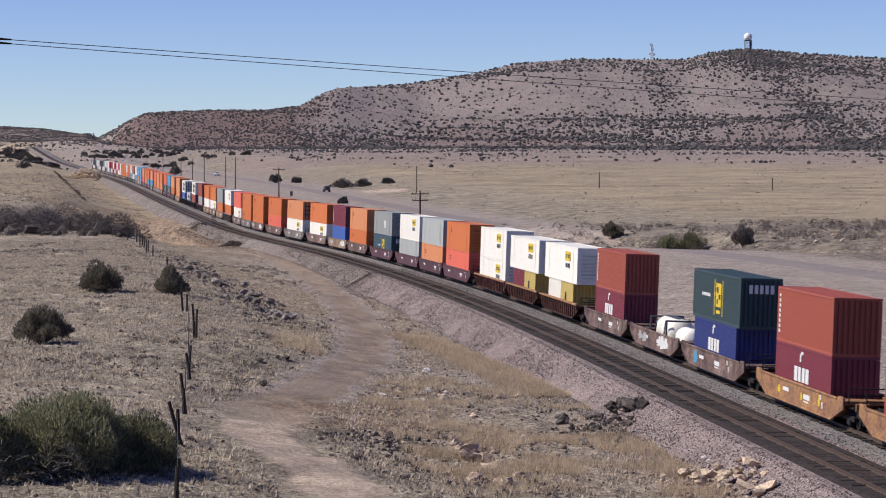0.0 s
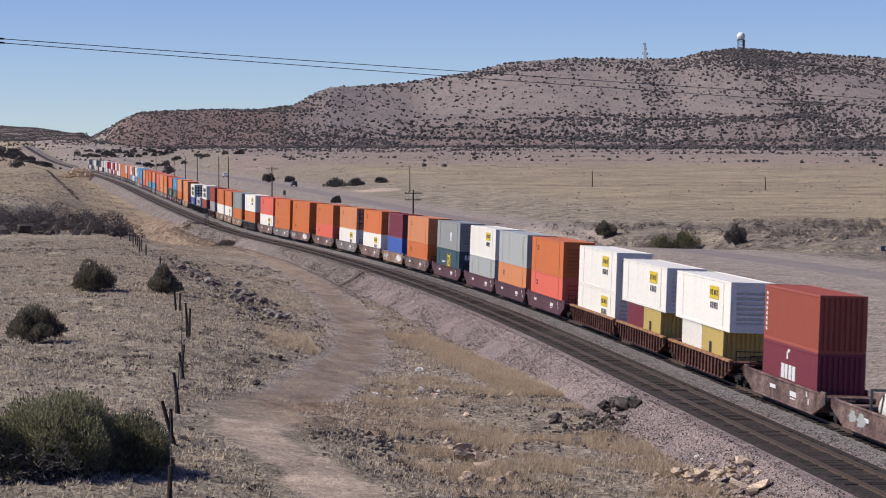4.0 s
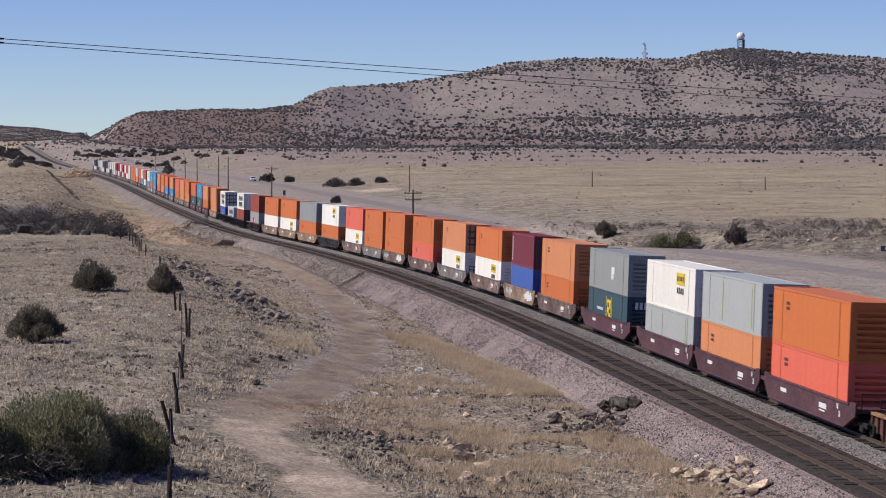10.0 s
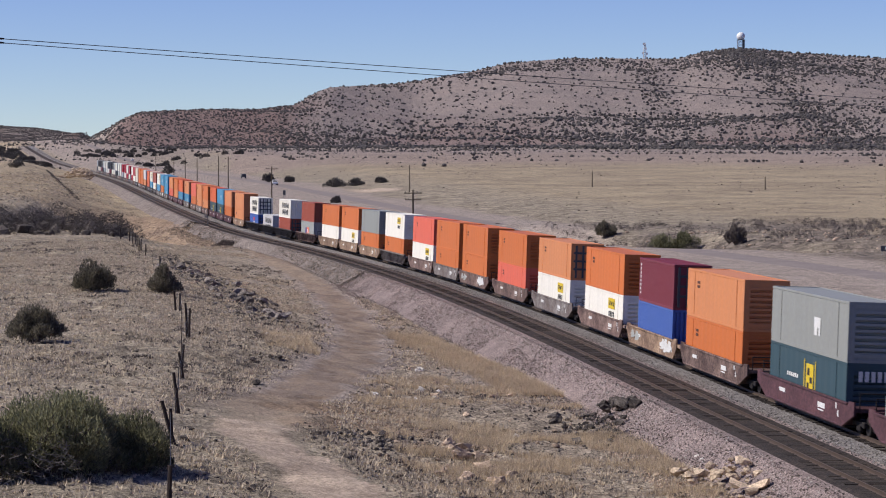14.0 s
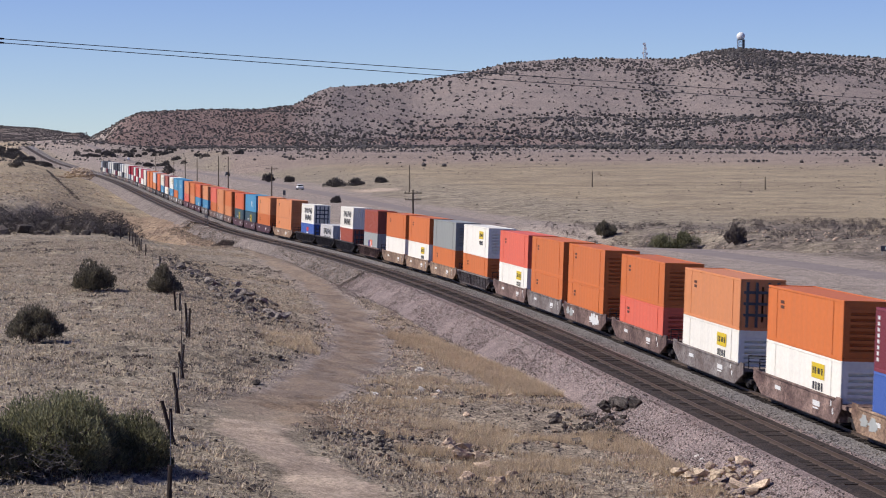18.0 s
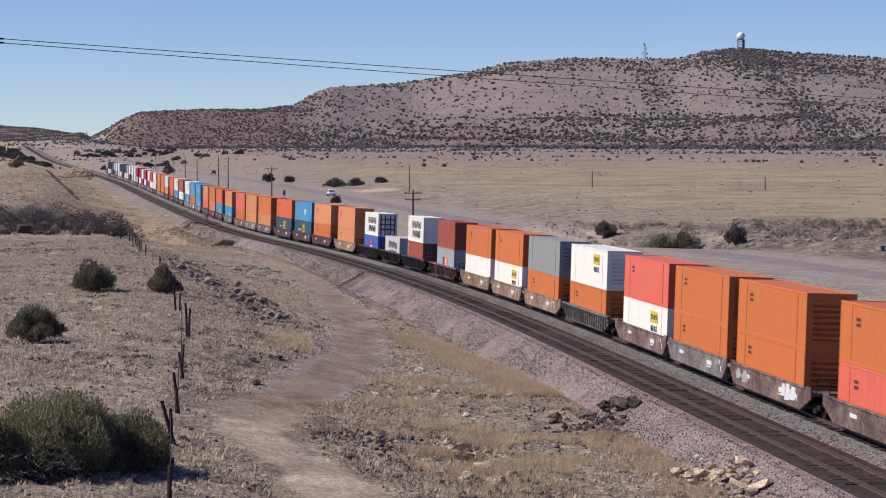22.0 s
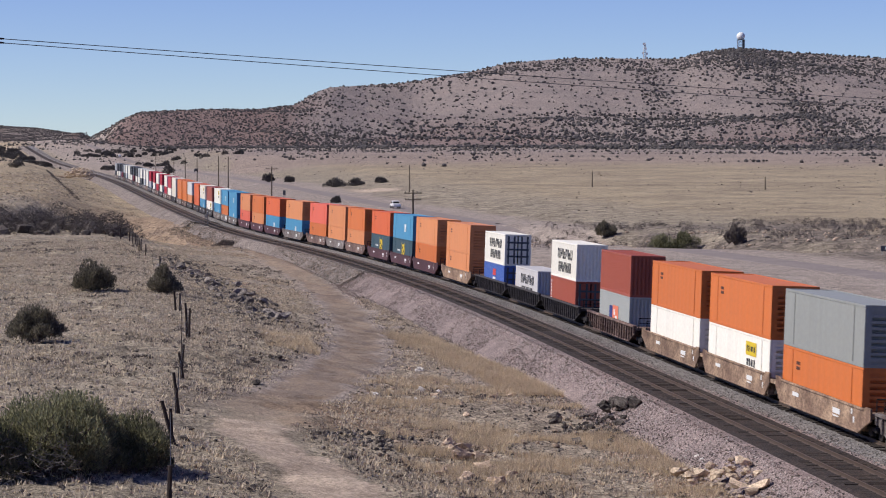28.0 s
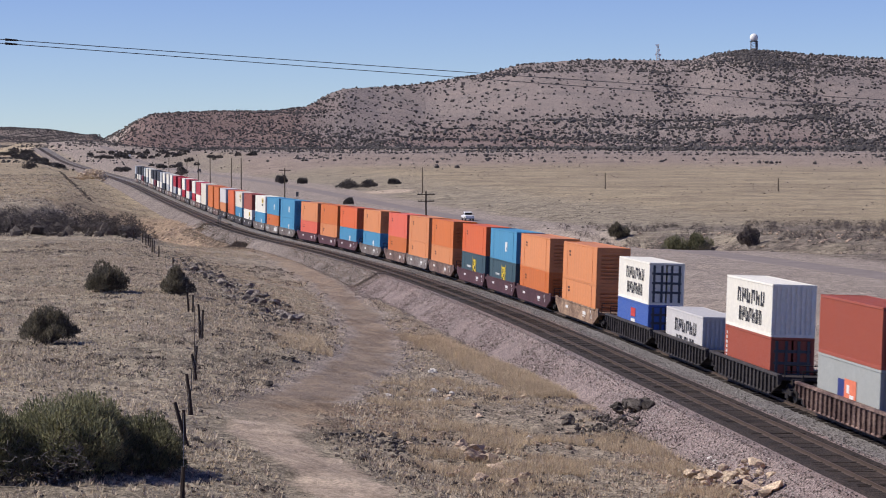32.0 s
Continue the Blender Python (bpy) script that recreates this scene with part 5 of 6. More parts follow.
def shrub(label, x, y, w, h, n, size, seed, material=JUNIPER, lobes=14, dead=0, name="juniper_bush", spread=None):
    rnd = np.random.default_rng(seed)
    s = tagged(new(name), label, "bush")
    s.location = (x, y, float(ground_h(x, y)) - 0.03)
    L = []
    for i in range(lobes):  # skirts that reach the ground
        ang, rad = 6.28 * i / lobes + rnd.uniform(-.3, .3), rnd.uniform(0.45, 0.85)
        r0 = w * rnd.uniform(0.11, 0.17)
        L.append((math.cos(ang) * rad * w / 2 * 0.85, math.sin(ang) * rad * (spread or w) / 2 * 0.85, h * rnd.uniform(0.12, 0.3), r0, r0, h * rnd.uniform(0.18, 0.28)))
    for i in range(lobes):
        ang, rad = rnd.uniform(0, 6.28), rnd.uniform(0.0, 0.8) ** 0.7
        lx, ly = math.cos(ang) * rad * w / 2 * 0.8, math.sin(ang) * rad * (spread or w) / 2 * 0.8
        top = h * (1 - 0.55 * rad ** 2) * rnd.uniform(0.72, 1.05)
        rz = top * rnd.uniform(0.34, 0.48)
        L.append((lx, ly, top - rz, w * rnd.uniform(0.12, 0.22), w * rnd.uniform(0.12, 0.22), rz))
    bm = bmesh.new()
    for lx, ly, lz, rx, ry, rz in L:
        mid = Vector((lx * 0.45, ly * 0.45, lz * 0.5))
        tube(bm, (lx * 0.08, ly * 0.08, 0), mid, 0.035 * h, 0.022 * h, n=5)
        tube(bm, mid, (lx, ly, lz + rz * 0.3), 0.022 * h, 0.006 * h, n=5)
        for _ in range(4):
            e = Vector((lx + rnd.uniform(-rx, rx), ly + rnd.uniform(-ry, ry), lz + rnd.uniform(-0.2, 0.9) * rz))
            tube(bm, (lx * 0.8, ly * 0.8, lz * 0.8), e, 0.009 * h, 0.004 * h, n=4)
    part("stem", bm, TWIG, s)
    me = leaf_cloud("crown", L, n, size, rnd, 1.1)
    me.materials.append(material)
    part("crown", me, None, s)
    if dead:
        bm = bmesh.new()
        for _ in range(dead):
            a = Vector((rnd.uniform(-w / 2, w / 4), -abs(rnd.normal()) * w * 0.15 - w * 0.25, rnd.uniform(0, 0.4) * h))
            p = a
            for _ in range(3):
                e = p + Vector((rnd.normal() * 0.2, rnd.normal() * 0.2, rnd.uniform(-0.02, 0.22)))
                tube(bm, p, e, 0.011, 0.006, n=4)
                p = e
        part("dead_branchwork", bm, DEADWOOD, s, "bleached grey dead branches")["kind"] = "stuff"
    return s


shrub("large dense olive-green juniper bush on dry grass", -14.5, 97.5, 5.4, 3.45, 46000, 0.10, 11, SAGE, 30, 170)
shrub("large dark green juniper bush with dead twigs", -12.1, 101.0, 4.2, 2.5, 30000, 0.095, 12, SAGE, 22, 110)
shrub("olive-green juniper bush with upright sprays", -13.1, 99.4, 3.4, 2.95, 20000, 0.095, 17, SAGE, 14, 60)
shrub("olive-green juniper bush with ragged top", -16.4, 96.0, 3.2, 3.0, 14000, 0.10, 13, SAGE, 12, 90)
shrub("round dark juniper bush casting a shadow", -25.5, 167.0, 3.8, 2.6, 11000, 0.13, 14)
shrub("low spreading dark juniper bush", -30.0, 229.0, 4.2, 2.8, 8000, 0.16, 15)
shrub("compact dark juniper bush by the fence", -24.0, 231.5, 3.1, 2.6, 7000, 0.16, 16)
_t = []
for a0, a1, y0, y1, n, r in ((-.161, -.149, 1720, 1840, 11, 2.7), (-.172, -.150, 2050, 2200, 26, 2.7), (-.150, -.138, 1700, 1850, 26, 3.0), (-.166, -.15, 1900, 2150, 60, 3.0), (-.130, -.122, 1560, 1640, 16, 2.6),
                             (-.138, -.10, 1950, 2080, 70, 2.2), (-.114, -.096, 1700, 1800, 14, 2.4), (-.092, -.075, 1750, 1830, 12, 2.2)):
    for _ in range(n):
        y = rng.uniform(y0, y1)
        x = rng.uniform(a0, a1) * y
        if abs(float(side_of(np.array(x), np.array(y))[0])) > 14:
            _t.append((x, y, float(ground_h(x, y)), r * rng.uniform(0.5, 1.1), 0.8))
_m = leaf_cloud("far_trees", [(x, y, 50 + z + r * 0.25, r, r, r * 0.75) for x, y, z, r, f in _t], 60000, 0.6, rng, 0.3)
_m.transform(Matrix.Translation((0, 0, -50)))
_m.materials.append(FARGREEN)
tagged(new("far_trees", _m), "dark juniper trees round the far bend of the line", "trees", kind="stuff")


for k, (x, y, w, h, m) in enumerate(((28.5, 470, 4.2, 2.9, JUNIPER), (36.6, 448, 5.6, 4.0, SAGE), (40.6, 449, 5.4, 3.9, SAGE), (47.8, 436, 4.2, 3.6, TWIG), (19.0, 452, 6, 1.6, TWIG), (13.5, 462, 5, 1.7, SAGE),
                                     (25, 446, 5, 1.5, TWIG), (8, 476, 6, 1.8, TWIG), (-1, 490, 5, 1.8, TWIG))):
    shrub("olive brush in the dry wash" if m is SAGE else "dark round juniper bush" if m is JUNIPER else "grey leafless brush in the dry wash", x, y, w, h, 3600, 0.26, 40 + k, m, 9, name="desert_shrub")
for k, (x, y, w, h) in enumerate(((-36.5, 905, 9.0, 3.4), (-30.0, 912, 7, 3.0), (-21.5, 930, 5.5, 2.2), (-65, 1000, 5, 4.2), (-57.5, 1005, 4.0, 3.0), (-27.5, 690, 3, 1.8), (-205, 1290, 9, 5), (-132, 1290, 8, 5))):
    shrub("dark juniper bush on the open plain", x, y, w, h, 1400, 0.4, 60 + k, FARGREEN, 9, name="plain_juniper")
shrub("low heap of dead tumbleweed on bare dirt", -34.6, 432, 6.0, 1.3, 2200, 0.2, 80, TWIG, 9, name="tumbleweed_heap")

# rubble and boulders on the banks of the wash and along the near bank
_r = np.random.default_rng(8)
_b = [(_r.uniform(-84, -48), _r.uniform(408, 446)) for _ in range(420)] + [(_r.uniform(0, 110), _r.uniform(395, 520)) for _ in range(760)]
clump_cloud("basalt_boulders", [(x, y, gz - 0.25, (0.12 + 0.4 * _r.uniform(0, 1) ** 2) * (1.2 if x < -40 else 1), 0.7) for x, y, gz in lay(_b)], _r, BASALT, "dark basalt boulders on the banks of the wash")["category"] = "boulders"
_b = []
while len(_b) < 1500:
    t = _r.uniform(0, 1)
    p = rail_at(205 - 112 * t + _r.normal() * 4, -27.6 + 3.0 * t + _r.normal() * 1.5)
    _b.append((p.x, p.y))
clump_cloud("basalt_rubble", [(x, y, gz - 0.05, 0.06 + 0.2 * _r.uniform(0, 1) ** 2, 0.8) for x, y, gz in lay(_b)], _r, GREYROCK, "grey basalt rubble along the bank by the fence")["category"] = "rubble"
_b = [(_r.uniform(0, 110), _r.uniform(395, 470)) for _ in range(900)]
clump_cloud("pale_rubble", [(x, y, gz - 0.03, 0.08 + 0.28 * _r.uniform(0, 1) ** 2, 0.7) for x, y, gz in lay(_b)], _r, PALEROCK, "pale broken rubble on the dirt beyond the highway")["category"] = "rubble"
_b = [(_r.uniform(2, 95), _r.uniform(392, 500)) for _ in range(330)]
_m = leaf_cloud("wash_scrub", [(x, y, 50 + gz + 0.3, *(2 * [0.5 + _r.uniform(0, 1.0)]), 0.5 + _r.uniform(0, 0.5)) for x, y, gz in lay(_b)], 60000, 0.14, _r, 0.3)
_m.transform(Matrix.Translation((0, 0, -50)))
_m.materials.append(TWIG)
tagged(new("wash_scrub", _m), "grey leafless scrub along the wash beyond the highway", "brush", kind="stuff")

# brush that chokes the wash
_r = np.random.default_rng(9)
pts = []
for _ in range(210):
    t = _r.uniform(0, 1)
    x = -90 + 43 * t
    y = 383 + _r.uniform(0, 62)
    pts.append((x, y, float(ground_h(x, y)) - 0.1, (1.0 + 2.0 * _r.uniform(0, 1) ** 1.5) * (1.05 - 0.3 * t), _r.uniform(0.85, 1.25)))
clump_cloud("wash_thicket", [(a, b, c, d * 0.55, f) for a, b, c, d, f in pts], _r, DARKBRUSH, "dense dark twigs inside the brush of the wash")
_m = leaf_cloud("wash_brush", [(a, b, 50 + c + d * f * 0.5, d, d, d * f) for a, b, c, d, f in pts], 120000, 0.2, _r, 0.1)
_m.transform(Matrix.Translation((0, 0, -50)))
_m.materials.append(DARKBRUSH)
tagged(new("wash_brush", _m), "grey leafless brush filling the wash", "brush", kind="stuff")


# ---- rocks ----
def rock_mesh(seed, sub=2, rough=0.35):
    bm = bmesh.new()
    bmesh.ops.create_icosphere(bm, subdivisions=sub, radius=0.5)
    o = Vector((seed * 7.7, seed * 3.1, 0))
    for v in bm.verts:
        n1 = noise.noise(v.co * 2.2 + o)
        c = noise.cell(v.co * 2.4 + o)
        v.co *= 1 + rough * n1 + 0.34 * (c - 0.5) + 0.16 * noise.noise(v.co * 7 + o)
        v.co.z *= 0.75
        v.co.z = max(v.co.z, -0.28)
    return mesh_of("rock", bm)


ROCKS = [rock_mesh(k, 2 if k < 5 else 1) for k in range(9)]
_rr = random.Random(21)


def rocks(n, place, size, material, label, group, sink=0.15, heap=None):
    for _ in range(n):
        x, y = place()
        while near_line(np.array(x), np.array(y), TRAIL) < 2.2:
            x, y = place()
        d = size[0] + (size[1] - size[0]) * _rr.random() ** 2
        z = float(ground_h(x, y)) + (heap(x, y) * _rr.uniform(0.3, 1.0) if heap else 0.0)
        me = ROCKS[_rr.randrange(len(ROCKS))]
        r = part("rock", me, material)
        r.matrix_basis = pose(x, y, z + d * (0.28 - sink), _rr.uniform(-25, 25), _rr.uniform(-25, 25), _rr.uniform(0, 360)) @ Matrix.Diagonal((d * _rr.uniform(0.8, 1.4), d * _rr.uniform(0.8, 1.4), d * _rr.uniform(0.7, 1.1), 1))
        tagged(r, label, "rock", group)


def along(s0, q0, s1, q1, ds, dq):
    def f():
        t = _rr.random()
        p = rail_at(s0 + (s1 - s0) * t + _rr.gauss(0, ds), q0 + (q1 - q0) * t + _rr.gauss(0, dq))
        return p.x, p.y
    return f


def spot(x, y, dx, dy):
    return lambda: (x + _rr.gauss(0, dx), y + _rr.gauss(0, dy))


rocks(100, along(200, -27.6, 98, -24.6, 6, 1.6), (0.35, 1.35), GREYROCK, "weathered grey basalt rock on the bank beside the fence", "rocks along the bank")
rocks(16, along(60, -29, 42, -27, 8, 1.8), (0.25, 0.8), BASALT, "dark basalt rock half buried in dry grass", "rocks along the bank")
rocks(12, along(-25, -30, 20, -27, 10, 2.2), (0.2, 0.6), BASALT, "small basalt rock in dry grass", "rocks along the bank")
rocks(24, spot(9.3, 147.0, 0.7, 2.2), (0.4, 1.25), BASALT, "dark angular basalt rock beside the ballast", "rocks beside the ballast", 0.1, lambda x, y: 0.5)
rocks(16, spot(6.4, 138, 1.2, 3.4), (0.2, 0.75), BASALT, "small dark basalt rock beside the ballast", "rocks beside the ballast")
rocks(66, spot(12.3, 115.2, 1.15, 3.2), (0.2, 0.8), BUFFROCK, "buff broken rock slab in a dumped pile", "pile of buff rock", -0.1, lambda x, y: 0.9 * math.exp(-((x - 12.4) / 1.3) ** 2 - ((y - 115.6) / 3.6) ** 2))
rocks(12, spot(-11.5, 92.5, 3.5, 1.5), (0.25, 0.6), BASALT, "dark basalt rock half buried in dry grass", "rocks along the bank")
rocks(24, spot(0.9, 117, 1.1, 5), (0.15, 0.95), PALEROCK, "pale tan rock half buried in the dirt", "tan rocks by the trail")
rocks(12, spot(-0.6, 158, 1.5, 12), (0.2, 0.6), PALEROCK, "grey-tan rock in bare dirt", "tan rocks by the trail")
rocks(12, spot(-1.0, 160, 1.0, 10), (0.25, 0.55), WHITEROCK, "white stone in bare dirt", "white stones")
rocks(3, spot(-11.2, 186, 0.8, 3), (0.4, 0.7), WHITEROCK, "white stone beside the trail", "white stones")
rocks(1, spot(3.6, 131.3, 0.01, 0.01), (0.65, 0.66), WHITEROCK, "large white stone in dry grass", "white stones")
rocks(10, along(20, -14, 90, -15, 12, 3), (0.15, 0.45), PALEROCK, "small tan rock in dry grass", "tan rocks by the trail")


for label, n, x, y, dx, dy, m in (("small buff rubble of the dumped pile", 700, 12.2, 117.0, 1.1, 3.6, BUFFROCK), ("white chippings spilt on the ballast bank", 420, 12.5, 124.5, 0.45, 3.0, WHITEROCK), ("reddish rubble of the dumped pile", 160, 11.6, 117.0, 0.8, 2.6, SIENNA), ("small grey stones inside the bend of the trail", 240, -3.2, 121, 1.0, 3.0, GREYROCK), ("small dark basalt rubble beside the ballast", 260, 8.4, 138.5, 1.1, 4.0, BASALT),
                                  ("small pale rubble in the dirt by the trail", 260, 1.0, 118, 1.8, 7.0, PALEROCK)):
    _b = [(x + _r.normal() * dx, y + _r.normal() * dy) for _ in range(n)]
    clump_cloud("rubble", [(a, b, gz, 0.04 + 0.13 * _r.uniform(0, 1) ** 2, 0.8) for a, b, gz in lay(_b)], _r, m, label)["category"] = "rubble"


def small_stones():
    """Loose stones too many to count."""
    bm = bmesh.new()
    bmesh.ops.create_icosphere(bm, subdivisions=1, radius=0.5)
    bm.verts.ensure_lookup_table()
    base = np.array([v.co[:] for v in bm.verts])
    tri = np.array([[v.index for v in f.verts] for f in bm.faces])
    bm.free()
    g = np.random.default_rng(5)
    for name, label, n, s, q, size, m in (("loose_stones", "loose grey stones scattered over the ground", 9000, (-45, 230), (-48, -9), (0.04, 0.22), GREYROCK),
                                          ("loose_gravel", "coarse pale stones on the ballast bank", 30000, (-25, 190), (-11.2, -7.0), (0.035, 0.115), GRAVEL),
                                          ("loose_gravel", "coarse white stones on the ballast bank", 7000, (-25, 230), (-11.0, -6.8), (0.03, 0.10), WHITEROCK),
                                          ("loose_gravel", "coarse dark stones on the ballast bank", 12000, (-25, 230), (-11.2, -6.6), (0.035, 0.11), BASALT),
                                          ("loose_gravel", "coarse grey stones and clods on the far bank", 12000, (180, 425), (-12.0, -7.0), (0.05, 0.17), GREYROCK),
                                          ("loose_gravel", "coarse pale stones on the far bank", 7000, (180, 425), (-12.0, -7.0), (0.05, 0.16), PALEROCK),
                                          ("loose_gravel", "grey stones between the two tracks", 9000, (-25, 200), (-2.9, -1.5), (0.05, 0.13), GREYBED),
                                          ("loose_gravel", "small grey pebbles on the bare dirt by the trail", 26000, (-24, 130), (-31, -12.5), (0.025, 0.085), GREYROCK),
                                          ("loose_gravel", "small tan pebbles on the bare dirt by the trail", 26000, (-24, 130), (-31, -12.5), (0.025, 0.08), PALEROCK),
                                          ("loose_gravel", "pale tan stones on the dirt by the rock pile", 2500, (-12, 12), (-12.5, -9.6), (0.05, 0.16), PALEROCK)):
        ss, qq = g.uniform(*s, n), g.uniform(*q, n)
        P = np.stack(rails_at(ss, qq), 1)
        z = ground_h(P[:, 0], P[:, 1])
        rz = np.interp(ss, S_AX, S_Z)
        bank = rz + np.interp(qq, [-12.2, -10.6, -9.2, -8.0, -7.25], [-2.9, -2.1, -1.4, -.72, -.22])
        bank = np.where(qq > -6.95, rz - 0.22, bank)
        z = np.where(qq > -12.2, np.maximum(z, bank), z)
        d = (g.uniform(0, 1, n) ** 2 * (size[1] - size[0]) + size[0]) * (0.2 + 0.8 * sstep(1.3, 2.8, near_line(P[:, 0], P[:, 1], TRAIL)))
        v = base[None] * g.uniform(0.7, 1.3, (n, len(base), 1)) * (d[:, None] * g.uniform(0.7, 1.3, (n, 3)))[:, None, :]
        v[:, :, 2] *= 0.8
        v += np.stack([P[:, 0], P[:, 1], z + d * 0.15], 1)[:, None, :]
        f = tri[None] + (np.arange(n) * len(base))[:, None, None]
        me = bpy.data.meshes.new(name)
        me.from_pydata(v.reshape(-1, 3).tolist(), [], f.reshape(-1, 3).tolist())
        me.materials.append(m)
        tagged(new(name, me), label, "stones", kind="stuff")


small_stones()


# ---- dry grass ----
def tufts(name, label, x, y, h, material, seed, blades=6, wide=0.05):
    g = np.random.default_rng(seed)
    n = len(x)
    z = ground_h(x, y)
    hh = h * g.uniform(0.5, 1.35, n)
    c = np.stack([x, y, z], 1)
    V = []
    for k in range(blades):
        ang = g.uniform(0, 6.28, n)
        out = np.stack([np.cos(ang), np.sin(ang), np.zeros(n)], 1)
        side = np.stack([-np.sin(ang), np.cos(ang), np.zeros(n)], 1)
        r0 = (hh * g.uniform(0.05, 0.45, n))[:, None]
        root = c + out * r0
        tip = root + out * (hh * g.uniform(0.2, 0.8, n))[:, None] + np.stack([np.zeros(n), np.zeros(n), hh * g.uniform(0.6, 1, n)], 1)
        w = (wide * g.uniform(0.6, 1.4, n))[:, None]
        V.append(np.stack([root - side * w - [0, 0, 0.03], root + side * w - [0, 0, 0.03], tip], 1))
    v = np.concatenate(V, 0).reshape(-1, 3)
    me = bpy.data.meshes.new(name)
    me.from_pydata(v.tolist(), [], np.arange(len(v)).reshape(-1, 3).tolist())
    me.materials.append(material)
    tagged(new(name, me), label, "grass", kind="stuff")


_g = np.random.default_rng(77)


def field(n, s, q, keep):
    ss, qq = _g.uniform(*s, n), _g.uniform(*q, n)
    p = np.stack(rails_at(ss, qq), 1)
    k = _g.uniform(0, 1, n) < keep(p[:, 0], p[:, 1], ss, qq)
    return p[k, 0], p[k, 1]


off_trail = lambda x, y: sstep(1.5, 4.0, near_line(x, y, TRAIL))
x, y = field(150000, (-48, 250), (-72, -24), lambda x, y, s, q: off_trail(x, y) * (0.25 + 0.75 * sstep(-0.3, 0.5, vnoise(x, y, 7, 61))))
tufts("dry_grass", "short dry tan grass on the pasture", x, y, 0.19, STRAW, 1, 6, 0.04)
x, y = field(60000, (-48, 320), (-25, -10.5), lambda x, y, s, q: off_trail(x, y) * sstep(-0.2, 0.5, vnoise(x, y, 8, 62)))
tufts("dry_grass", "thin dry grass between trail and track", x, y, 0.17, STRAW, 2, 6, 0.04)
x, y = field(15000, (38, 104), (-15, -9.5), lambda x, y, s, q: sstep(2.4, 0.6, np.abs(q + 11.2 + (s - 43) * 0.032)))
tufts("tall_dry_grass", "tall russet dry grass at the foot of the ballast", x, y, 0.42, STRAWTAN, 3, 9, 0.010)
x, y = field(42000, (-28, 50), (-23, -9.8), lambda x, y, s, q: sstep(-0.2, 0.5, vnoise(x, y, 2.6, 64)) * (0.35 + 0.65 * sstep(-0.2, 0.5, vnoise(x, y, 8, 65))) * off_trail(x, y))
tufts("tall_dry_grass", "tall russet dry grass among the rocks", x, y, 0.36, STRAWTAN, 4, 9, 0.010)
x, y = field(900, (60, 76), (-26.5, -23), lambda x, y, s, q: 0.9 + 0 * x)
tufts("tall_dry_grass", "tall russet dry grass beside the trail", x, y, 0.45, STRAWTAN, 5, 9, 0.012)


_o = [(-156 + _r.normal() * 4.2, 1155 + _r.normal() * 9) for _ in range(800)]
_c = clump_cloud("rock_outcrop", [(x, y, gz + 5.6 * math.exp(-((x + 156) / 5.5) ** 2) * _r.uniform(0.3, 1) - 0.4, 0.18 + 0.6 * _r.uniform(0, 1) ** 2, 0.7) for x, y, gz in lay(_o)], _r, BUFFROCK, "pale broken rock outcrop in dry grass")
_c["category"] = "outcrop"

# dead weeds that mottle the pasture
x, y = field(7500, (-48, 240), (-70, -11), lambda x, y, s, q: off_trail(x, y) * sstep(0.0, 0.5, vnoise(x, y, 6, 66)))
z = ground_h(x, y)
_m = leaf_cloud("dead_weeds", [(a, b, 50 + c + 0.06, *(2 * [0.12 + 0.3 * _r.uniform(0, 1) ** 2]), 0.14) for a, b, c in zip(x, y, z)], 52000, 0.11, _r, 0.5)
_m.transform(Matrix.Translation((0, 0, -50)))
_m.materials.append(TWIG)
tagged(new("dead_weeds", _m), "low dead grey-brown weeds in the pasture", "weeds", kind="stuff")

x, y = field(9000, (318, 900), (-90, -26), lambda x, y, s, q: sstep(-0.2, 0.4, vnoise(x, y, 12, 67)))
z = ground_h(x, y)
_m = leaf_cloud("dead_weeds", [(a, b, 50 + c + 0.06, *(2 * [0.15 + 0.35 * _r.uniform(0, 1) ** 2]), 0.2) for a, b, c in zip(x, y, z)], 30000, 0.2, _r, 0.5)
_m.transform(Matrix.Translation((0, 0, -50)))
_m.materials.append(STRAWTAN)
tagged(new("dead_weeds", _m), "low dry weeds in the far pasture", "weeds", kind="stuff")

_d = []
for k in range(420):
    t = k / 420
    y = 640 + 760 * t
    _d.append((np.interp(y, [640, 870, 1400], [-87.5, -124, -207]) + _r.normal() * 0.4, y))
_m = leaf_cloud("ditch_brush", [(x, y, 50 + gz + 0.05, 0.35, 1.2, 0.3) for x, y, gz in lay(_d)], 4500, 0.25, _r, 0.3)
_m.transform(Matrix.Translation((0, 0, -50)))
_m.materials.append(DARKBRUSH)
tagged(new("ditch_brush", _m), "dark dead brush along a ditch in the pasture", "brush", kind="stuff")

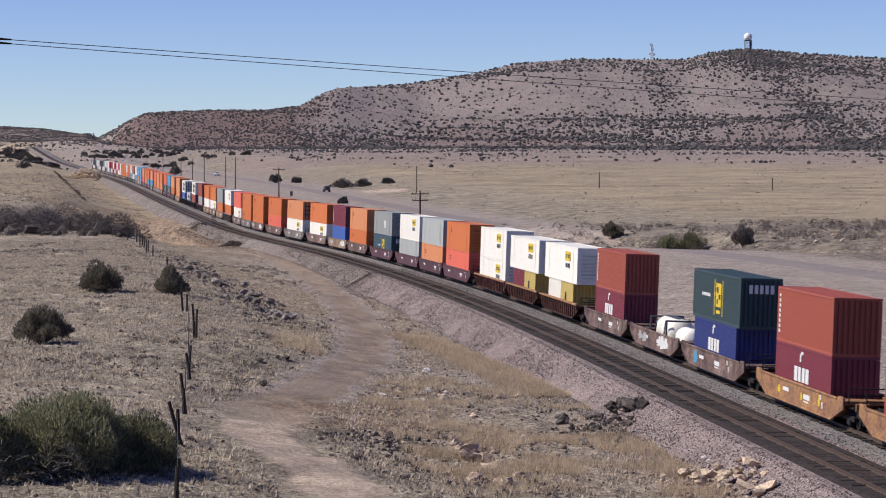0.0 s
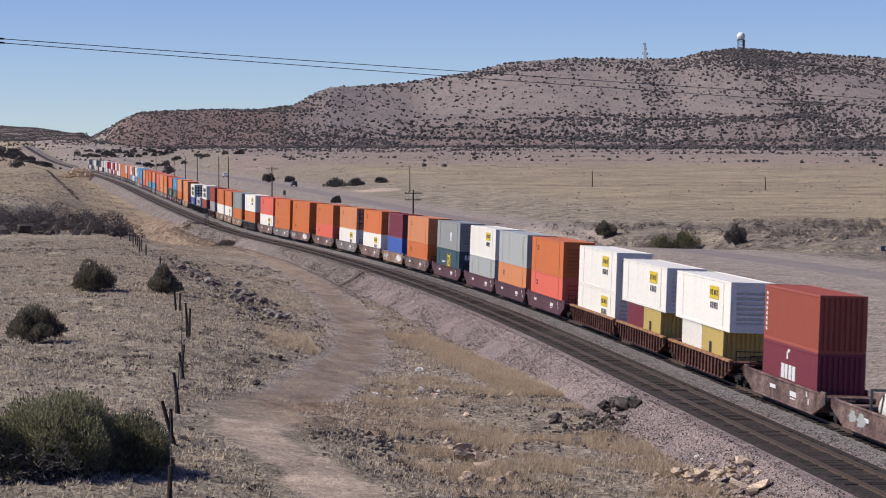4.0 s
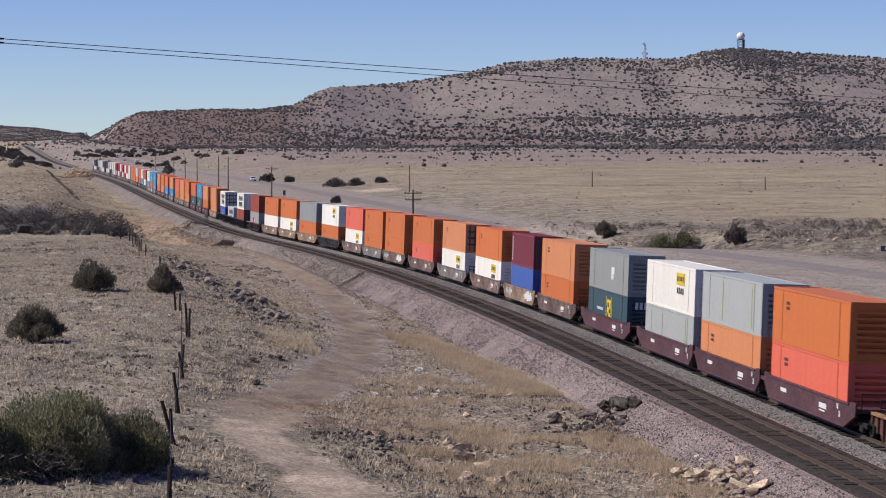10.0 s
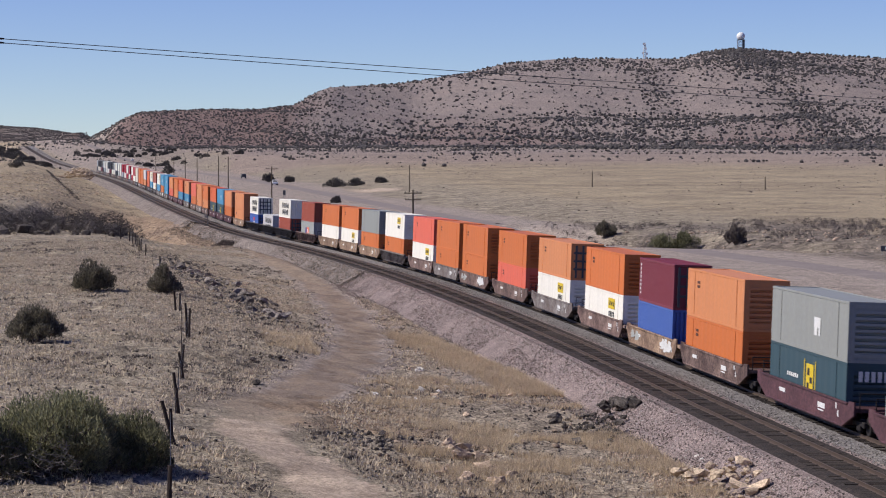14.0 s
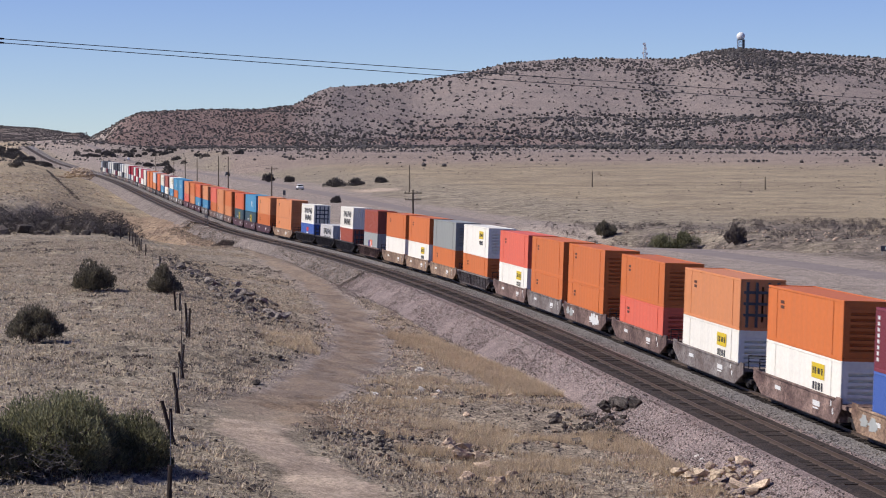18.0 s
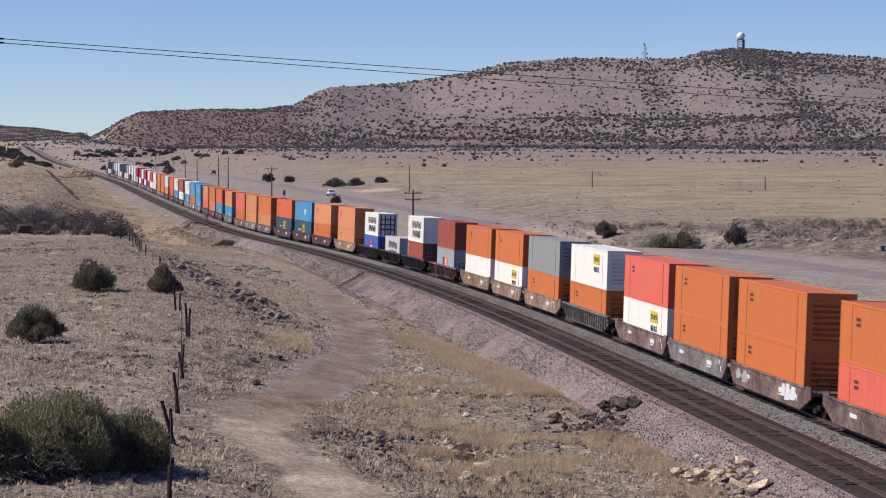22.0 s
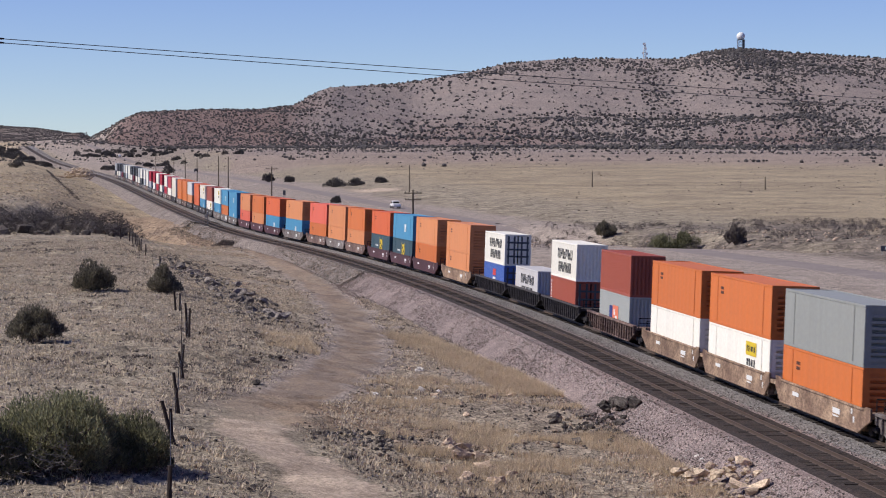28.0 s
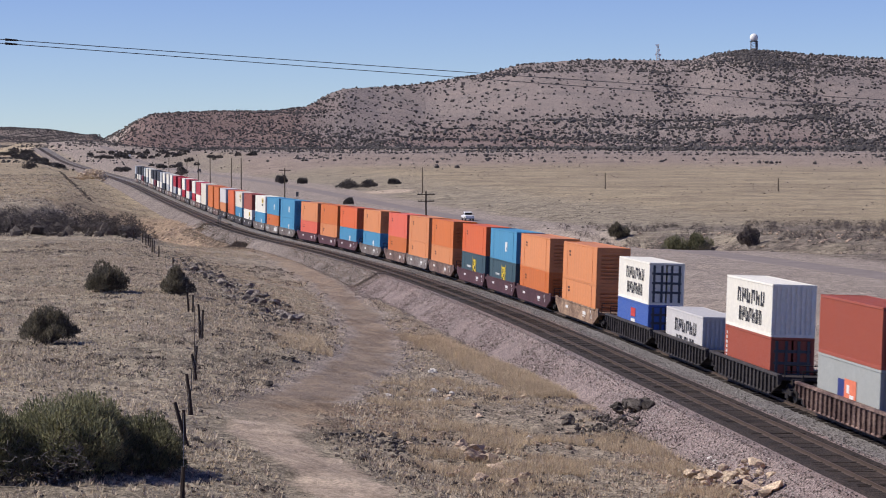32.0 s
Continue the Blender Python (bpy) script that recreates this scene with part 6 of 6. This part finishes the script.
for label, n, s, q, leaves, size, m in (("dark dead weeds mottling the far pasture", 6000, (322, 950), (-120, -12.5), 24000, 0.22, TWIG), ("pale straw clumps in the far pasture", 14000, (322, 950), (-120, -12.5), 55000, 0.22, STRAW),
                                        ("pale straw clumps on the near pasture", 5000, (60, 322), (-75, -12), 30000, 0.13, STRAW)):
    x, y = field(n, s, q, lambda x, y, s, q: off_trail(x, y) * sstep(-0.3, 0.5, vnoise(x, y, 10, 68 if m is TWIG else 69)))
    z = ground_h(x, y)
    _m = leaf_cloud("dead_weeds", [(a, b, 50 + c + 0.03, *(2 * [size + 1.6 * size * _r.uniform(0, 1) ** 2]), size) for a, b, c in zip(x, y, z)], leaves, size, _r, 0.5)
    _m.transform(Matrix.Translation((0, 0, -50)))
    _m.materials.append(m)
    tagged(new("dead_weeds", _m), label, "weeds", kind="stuff")
_b = []
for _ in range(500):
    p = rail_at(414 + 14 * _r.uniform(0, 1), -8.0 - 9 * _r.uniform(0, 1) ** 1.5)
    _b.append((p.x, p.y))
for _ in range(500):
    p = rail_at(330 + 110 * _r.uniform(0, 1), -11 - 12 * _r.uniform(0, 1))
    _b.append((p.x, p.y))
clump_cloud("eroded_stones", [(x, y, gz - 0.05, 0.08 + 0.3 * _r.uniform(0, 1) ** 2.5, 0.6) for x, y, gz in lay(_b)], _r, PALEROCK, "pale stones eroding out of the embankment")["category"] = "stones"

# low scrub that speckles the far fields
y = 455 + 1150 * _r.uniform(0, 1, 30000) ** 1.3
x = _r.uniform(-.185, .19, 30000) * y
q = side_of(x, y)[0]
k = ((q < -24) | (q > 66)) & (vnoise(x, y, 45, 71) + 0.5 * vnoise(x, y, 14, 72) > -0.1)
_f = np.stack([x, y, ground_h(x, y)], 1)[k][:3200]
clump_cloud("field_scrub", [(x, y, z - 0.05, (0.05 + 0.22 * _r.uniform(0, 1) ** 2.5) * (0.6 + y / 1500), 0.7) for x, y, z in _f], _r, TWIG, "low grey-brown scrub speckling the fields")

# ---- ties ----
_tie = mesh_of("tie", boxes((0, 0, 0, 2.6, 0.23, 0.16), bevel=0.012), TIE)
_near = TRACKS[0]
for k in range(300):
    s = -30 + k * 0.56
    p = rail_at(s, NEAR + _rr.uniform(-0.06, 0.06), -0.24 + _rr.uniform(-0.025, 0.03))
    part("tie", _tie, None, _near, m=Matrix.Translation(p) @ Matrix.Rotation(-float(np.interp(s, S_AX, _h)) + _rr.uniform(-.01, .01), 4, "Z"))
for tr, q0, s0, s1 in ((TRACKS[0], NEAR, 138.2, 420), (TRACKS[1], 0.0, -30, 320)):
    base = np.array([v.co[:] for v in _tie.vertices])
    fc = [list(p.vertices) for p in _tie.polygons]
    vs, fs = [], []
    for s in np.arange(s0, s1, 0.56):
        m = Matrix.Translation(rail_at(s, q0 + _rr.uniform(-0.06, 0.06), -0.24 + _rr.uniform(-0.025, 0.03))) @ Matrix.Rotation(-float(np.interp(s, S_AX, _h)), 4, "Z")
        o = len(vs)
        vs += [m @ Vector(c) for c in base]
        fs += [[i + o for i in f] for f in fc]
    me = bpy.data.meshes.new("tie_row")
    me.from_pydata(vs, [], fs)
    me.materials.append(TIE)
    t = new("tie_row", me)
    t.parent = tr
    t["kind"] = "stuff"


# ---- everything that moves ----
def motions():
    for ob, u, h in MOVING:
        walk(ob, [(t, on_track(u - run(t), h)) for t in np.arange(0, 32.01, 2.0)])
    walk(TRUCK_A, [(t, on_road(1121 - 21.6 * t, 48)) for t in np.arange(0, 32.01, 1.0)])
    walk(TRUCK_C, [(t, on_road(712 + 20.0 * t, 52, True)) for t in np.arange(0, 32.01, 1.0)])
    walk(TRUCK_B, [(t, on_road(1850 + 7 * (t - 28), 50, True)) for t in np.arange(0, 32.01, 1.0)])


motions()
